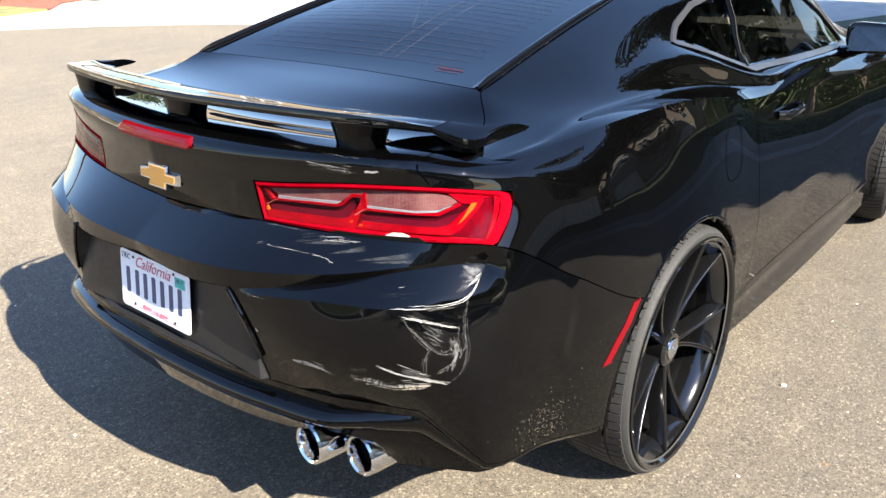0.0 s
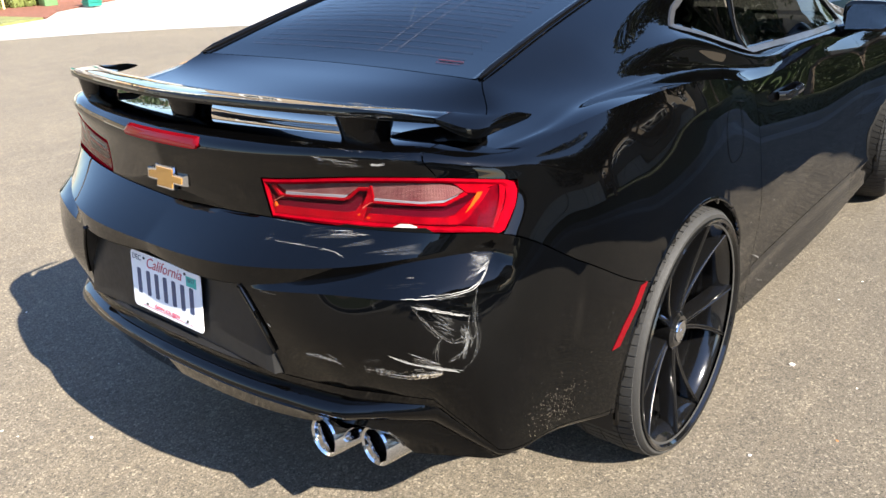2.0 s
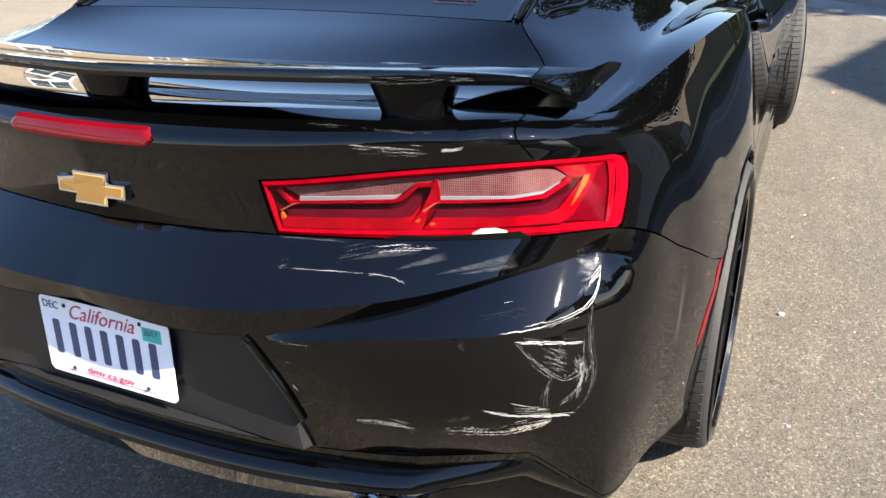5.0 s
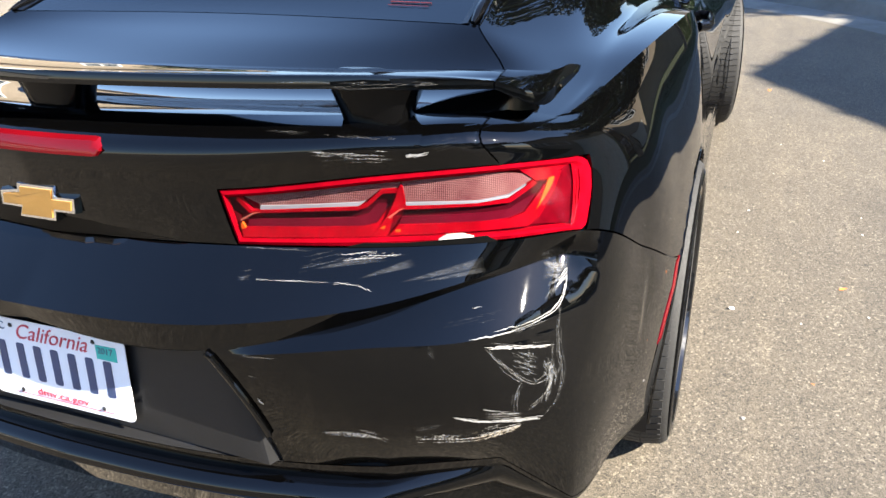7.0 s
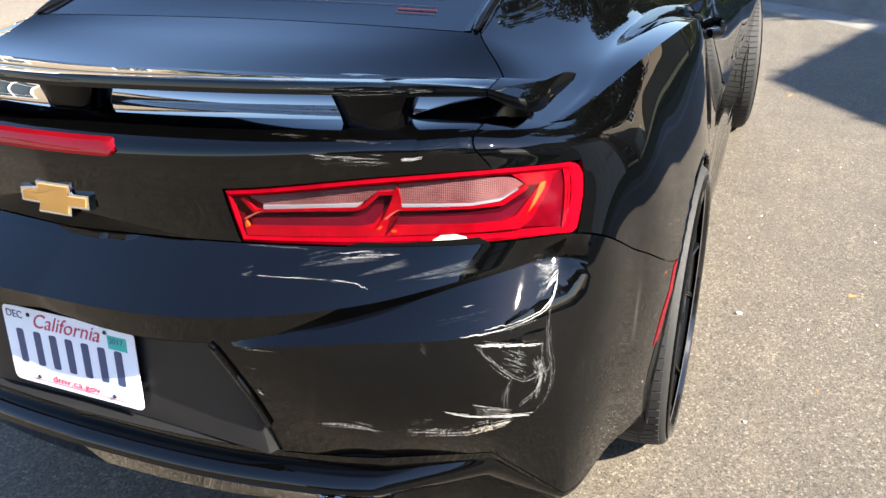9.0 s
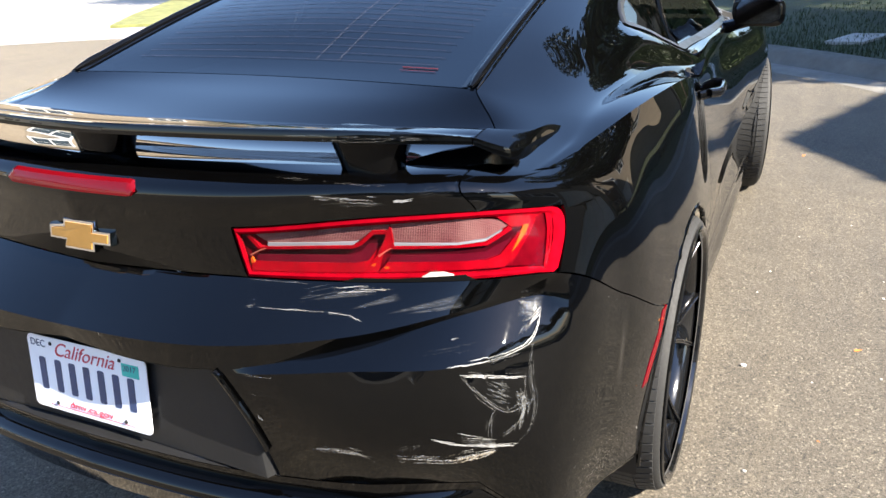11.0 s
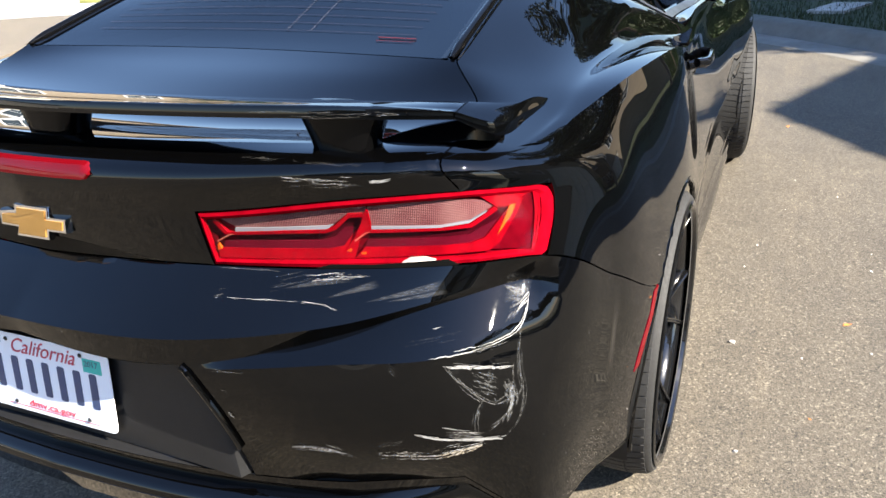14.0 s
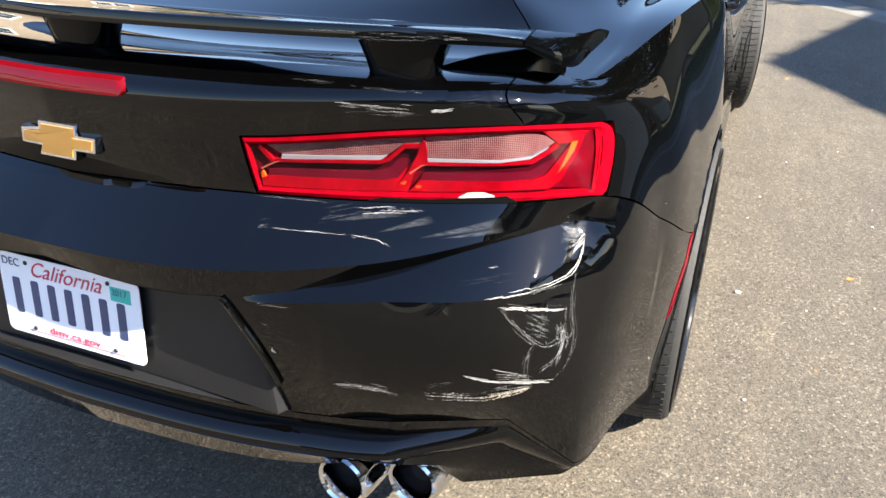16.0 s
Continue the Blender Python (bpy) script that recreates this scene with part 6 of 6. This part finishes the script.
ring_house(128, 33, 13, 9, 5.9, STUCCO, "two-storey beige stucco house with white windows", True)
ring_house(84, 46, 12, 9, 3.2, STUCCO, "low beige stucco house with a brown roof", z=.055)
ring_house(51, 30, 12, 9, 5.9, STUCCO, "two-storey beige stucco house with a brown roof", True, swing=66)
ring_house(27, 33, 12, 9, 5.9, STUCCO, "two-storey beige stucco house behind the street trees", True)
ring_house(12.56, 18.34, 8.4, 8, 3.75, STUCCO, "low beige stucco house with a gabled garage", swing=-1.8, gable_h=1.75)
ring_house(-32, 24, 12, 9, 5.9, STUCCO_WHITE, "two-storey pale house beside the street", True)
ring_house(-62, 27, 12, 9, 3.4, STUCCO, "low beige house with a wide garage")
ring_house(196, 25, 12, 9, 5.9, STUCCO, "two-storey beige house across the turning circle", True)
ring_house(226, 27, 12, 9, 3.4, STUCCO_WHITE, "low white house across the turning circle")

# the white front with the wooden gate, the pots and bins
front = empty("house", "white stucco house front with a wooden gate", "house", (0, 0, 0))
WALL_A, WALL_B = Vector((-20.6, 4.0, 0)), Vector((-22.4, 15.6, 0))
wd = (WALL_B - WALL_A).normalized()
wn_ = Vector((wd.y, -wd.x, 0))


def along(s0, s1, z0, z1, thick, off=0.0):
    bm = bmesh.new()
    pts = []
    for z in (z0, z1):
        for s, o in ((s0, off), (s1, off), (s1, off - thick), (s0, off - thick)):
            p = WALL_A + wd * s + wn_ * o
            pts.append(bm.verts.new((p.x, p.y, z)))
    for f in ((0, 1, 2, 3), (4, 5, 6, 7), (0, 1, 5, 4), (1, 2, 6, 5), (2, 3, 7, 6), (3, 0, 4, 7)):
        bm.faces.new([pts[i] for i in f])
    bmesh.ops.recalc_face_normals(bm, faces=bm.faces[:])
    return bm


part("wall", along(0, 8.6, .04, 3.0, .25), STUCCO_WHITE, front, smooth=False)
part("wall", along(9.9, 11.8, .04, 3.0, .25), STUCCO_WHITE, front, smooth=False)
part("wall", along(8.6, 9.9, 2.2, 3.0, .25), STUCCO_WHITE, front, smooth=False)
part("plinth", along(0, 8.6, .04, .22, .06, .06), CONCRETE, front, smooth=False)
gate = new("gate")
gate.parent = front
for k in range(7):
    part("board", along(8.62 + k * .18, 8.62 + k * .18 + .17, .1, 2.15, .04, -.05), DOOR_WOOD, gate, smooth=False)
part("gate_post", along(9.86, 10.0, .04, 2.3, .14, .04), DOOR_WOOD, front, smooth=False)
bm = along(-.4, 12.2, 3.0, 3.2, 5.0, .6)
part("roof", bm, ROOF_TILE, front, smooth=False)
part("far_wall", along(0, 11.8, .04, 3.0, .2, -4.0), STUCCO_WHITE, front, smooth=False)


# ---- plants ----
LEAF = plain("hedge_leaf", (0.042, 0.072, 0.016), 0.55, scale=12, var=0.6)
# lighter copy of the hedge leaf, with strong sunlight put into its colour
LEAF_SUNNY = plain("sunlit_hedge_leaf", (0.11, 0.13, 0.03), 0.55, scale=12, var=0.4)
LEAF_DARK = plain("tree_leaf", (0.025, 0.045, 0.013), 0.5, scale=8, var=0.6)
BARK = plain("bark", (0.16, 0.12, 0.085), 0.9, scale=12, var=0.4, bump=0.01)


def leaf_cloud(bm, centre, radii, count, size, rng, hang=0.0):
    for _ in range(count):
        while True:
            p = Vector((rng.uniform(-1, 1), rng.uniform(-1, 1), rng.uniform(-1, 1)))
            if .45 < p.length < 1:
                break
        q = Vector(centre) + Vector((p.x * radii[0], p.y * radii[1], p.z * radii[2]))
        a = Vector((rng.gauss(0, 1), rng.gauss(0, 1), rng.gauss(0, .7) - hang)).normalized()
        b = a.cross(Vector((rng.gauss(0, 1), rng.gauss(0, 1), rng.gauss(0, 1)))).normalized()
        s = size * rng.uniform(.6, 1.3)
        bm.faces.new([bm.verts.new(q + v) for v in (-a * s, b * s * .42, a * s, -b * s * .42)])


def hedge(at, size, seed, label, leaf=None):
    leaf = leaf or LEAF
    rng = random.Random(seed)
    ob = empty("hedge", label, "hedge", at)
    core = box_bm((-size[0] * .42, -size[1] * .42, 0), (size[0] * .42, size[1] * .42, size[2] * .9), .08)
    part("stem", core, leaf, ob)
    bm = bmesh.new()
    for _ in range(int(1500 * size[0] * size[2])):
        p = [rng.uniform(-.5, .5) for _ in range(3)]
        ax = rng.randrange(3)
        p[ax] = math.copysign(.5, p[ax]) * rng.uniform(.86, 1.04)
        q = Vector((p[0] * size[0], p[1] * size[1], (p[2] + .5) * size[2]))
        a = Vector((rng.gauss(0, 1), rng.gauss(0, 1), rng.gauss(0, 1))).normalized()
        b = a.orthogonal().normalized()
        s = rng.uniform(.03, .06)
        bm.faces.new([bm.verts.new(q + v) for v in (-a * s, b * s * .5, a * s, -b * s * .5)])
    part("foliage", bm, leaf, ob, smooth=False)
    return ob


hedge((-20.0, 7.2, .08), (1.0, 1.3, .95), 1, "clipped bright green box hedge on bark mulch", LEAF_SUNNY)
hedge((-20.3, 8.7, .08), (.9, .9, .95), 2, "clipped bright green box hedge beside a green post", LEAF_SUNNY)
hedge((-22.6, 15.4, .05), (1.3, 2.6, 1.5), 3, "tall rounded green hedge beside the gate")


hedge((9.6, 8.2, .15), (1.2, 2.6, 1.6), 6, "dense dark green hedge beside a garage")

# added out of direct view, to darken what the black side panels reflect
hedge((4.5, 14.4, .18), (3.8, 1.2, 2.4), 8, "tall dense hedge added out of view to darken reflections")
hedge((4.3, 20.6, .2), (6.0, 1.4, 2.4), 7, "tall dense hedge at the back of a lawn")


def tree(at, height, crown, seed, label, count=9000, size=.11):
    rng = random.Random(seed)
    ob = empty("tree", label, "tree", at)
    top = Vector((rng.uniform(-.3, .3), rng.uniform(-.3, .3), height * .62))
    bm = tube_bm(catmull([(0, 0, -.05), (.05, .03, height * .2), (top.x * .6, top.y * .6, height * .42), top], 4), [.16 - .009 * i for i in range(13)], 9)
    part("trunk", bm, BARK, ob)
    leaves = bmesh.new()
    for k in range(11):
        a = 2.4 * k + rng.uniform(-.3, .3)
        start = Vector((0, 0, height * rng.uniform(.36, .58)))
        end = Vector((math.cos(a) * crown * rng.uniform(.5, .95), math.sin(a) * crown * rng.uniform(.5, .95), height * rng.uniform(.55, .95)))
        mid = start.lerp(end, .5) + Vector((0, 0, .3))
        part("limb", tube_bm(catmull([start, mid, end], 3), [.06, .05, .042, .034, .026, .02, .012], 6), BARK, ob)
        leaf_cloud(leaves, end, (crown * .45, crown * .45, height * .14), count // 14, size, rng, .4)
        leaf_cloud(leaves, mid, (crown * .35, crown * .35, height * .1), count // 40, size, rng, .4)
    part("crown", leaves, LEAF_DARK, ob, smooth=False)
    return ob


tree((7.4, 8.7, .15), 6.4, 2.3, 11, "leafy young street tree on a shaded lawn", 15000)
tree((4.9, 10.6, .17), 9.5, 2.3, 12, "tall leafy street tree behind the kerb", 16000)
tree((12.5, -3.6, .15), 6.6, 2.6, 15, "leafy street tree on a lawn beside a pale house", 12000)
tree((11.0, -9.0, .15), 5.8, 2.3, 16, "leafy street tree on a lawn near the road", 10000)
tree((9.6, 7.4, .15), 6.2, 2.1, 21, "leafy street tree beside a garage", 13000)
tree((11.8, 9.6, .18), 7.2, 2.8, 17, "dense leafy tree between two beige houses", 14000)
tree((9.8, 25.5, .2), 8.4, 3.8, 19, "broad leafy tree at the edge of a driveway", 20000, .16)
tree((5.0, 15.2, .2), 7.6, 2.7, 18, "broad leafy tree beyond the kerb", 20000, .15)
tree((4.2, 13.5, .18), 6.2, 2.4, 13, "leafy tree in front of a pale house")
tree((-11.4, 15.0, .09), 3.9, 1.1, 23, "small leafy tree on a sunny grass strip", 3600, .08)
tree((-19.4, 11.6, .08), 3.6, .8, 14, "thin staked sapling against a white wall", 2600, .06)

# pots, bins, posts by the white front
POT = plain("red_glazed_pot", (0.42, 0.06, 0.04), 0.35)
GREEN_BOX = plain("green_enamel", (0.10, 0.20, 0.08), 0.5)
TEAL_PLASTIC = plain("teal_plastic", (0.01, 0.17, 0.13), 0.4)
STAKE = plain("yellow_pine", (0.62, 0.45, 0.22), 0.7, scale=6)
pot = empty("plant_pot", "red pot with a bushy green plant", "plant pot", (-20.75, 9.55, .085))
part("pot", lathe_bm([(.001, 0), (.16, 0), (.24, .42), (.27, .46), (.25, .5), (.20, .46), (.001, .44)], 28, (0, 0, 0), "z"), POT, pot)
bm = bmesh.new()
leaf_cloud(bm, (0, 0, .62), (.36, .36, .22), 700, .06, random.Random(21))
part("foliage", bm, LEAF, pot, smooth=False)
post = empty("utility_box", "green metal utility post on bark mulch", "utility box", (-19.55, 9.05, .08))
part("body", box_bm((-.17, -.17, 0), (.17, .17, .62), .02), GREEN_BOX, post)
part("cap", box_bm((-.19, -.19, .62), (.19, .19, .67), .015), GREEN_BOX, post)
crate = empty("crate_stack", "stack of teal plastic crates on bark mulch", "crates", (-17.9, 9.35, .085))
for k in range(5):
    part("crate", box_bm((-.17 + .012 * k, -.17, .115 * k), (.17 + .012 * k, .17, .115 * k + .088), .012), TEAL_PLASTIC, crate)
    part("crate_lip", box_bm((-.19 + .012 * k, -.19, .115 * k + .088), (.19 + .012 * k, .19, .115 * k + .114), .008), TEAL_PLASTIC, crate)
stakes = empty("tree_stakes", "pair of pale pine tree stakes with a crossbar", "stakes", (-19.2, 11.35, .085))
for x in (-.16, .16):
    part("stake", tube_bm([(x, 0, -.05), (x, .01, 1.9)], .03, 8), STAKE, stakes)
part("crossbar", box_bm((-.2, -.02, 1.1), (.2, .02, 1.16)), STAKE, stakes)
stakes2 = copy_thing(stakes, pose(-19.9, 7.95, .085, 0, 0, 20))
wheelie = empty("wheelie_bin", "black wheeled bin beside a driveway", "bin", (-24.0, 19.7, .06))
bm = box_bm((-.26, -.26, .08), (.26, .26, .95), .04)
for v in bm.verts:
    if v.co.z < .5:
        v.co.x *= .82
        v.co.y *= .82
part("body", bm, SATIN_BLACK, wheelie)
part("lid", box_bm((-.29, -.3, .95), (.29, .28, 1.02), .02), SATIN_BLACK, wheelie)
for x in (-.22, .22):
    part("wheel", lathe_bm([(.001, -.02), (.09, -.02), (.09, .02), (.001, .02)], 20, (x, .24, .09)), RUBBER, wheelie)

# small litter on the asphalt
LEAF_ORANGE = plain("dry_leaf", (0.55, 0.16, 0.03), 0.7, scale=40)
PEBBLE = plain("pale_pebble", (0.62, 0.58, 0.52), 0.8, scale=30)


def dry_leaf(at, turn, size):
    bm = bmesh.new()
    pts = [(-1, 0, .1), (-.5, .45, .35), (.1, .5, .3), (1, .05, .25), (.2, -.42, .4), (-.55, -.4, .25)]
    c = bm.verts.new((0, 0, .02))
    ring = [bm.verts.new(p) for p in pts]
    for k in range(6):
        bm.faces.new((c, ring[k], ring[(k + 1) % 6]))
    bmesh.ops.scale(bm, vec=(size, size, size * .6), verts=bm.verts[:])
    ob = part("fallen_leaf", bm, LEAF_ORANGE, None, "curled dry orange leaf on asphalt", smooth=False)
    ob.matrix_basis = pose(*at, 0, 0, turn)
    tagged(ob, category="leaf", group="fallen leaves")


dry_leaf((1.453, 1.92, .001), 30, .017)
dry_leaf((1.21, 4.55, .001), 80, .022)
dry_leaf((1.33, 1.30, .001), 140, .006)


def pebble(at, size, seed):
    bm = bmesh.new()
    bmesh.ops.create_icosphere(bm, subdivisions=1, radius=size)
    rng = random.Random(seed)
    for v in bm.verts:
        v.co *= rng.uniform(.7, 1.2)
        v.co.z *= .55
    ob = part("pebble", bm, PEBBLE, None, "pale loose pebble on asphalt")
    ob.matrix_basis = pose(*at)
    tagged(ob, category="pebble", group="loose pebbles")


pebble((1.088, 1.675, .004), .011, 1)
rng = random.Random(8)
for k in range(26):
    pebble((rng.uniform(1.02, 2.1), rng.uniform(.2, 3.6), .002), rng.uniform(.003, .007), 30 + k)
for k in range(14):
    pebble((rng.uniform(-1.8, .6), rng.uniform(-.9, .3), .002), rng.uniform(.003, .006), 70 + k)
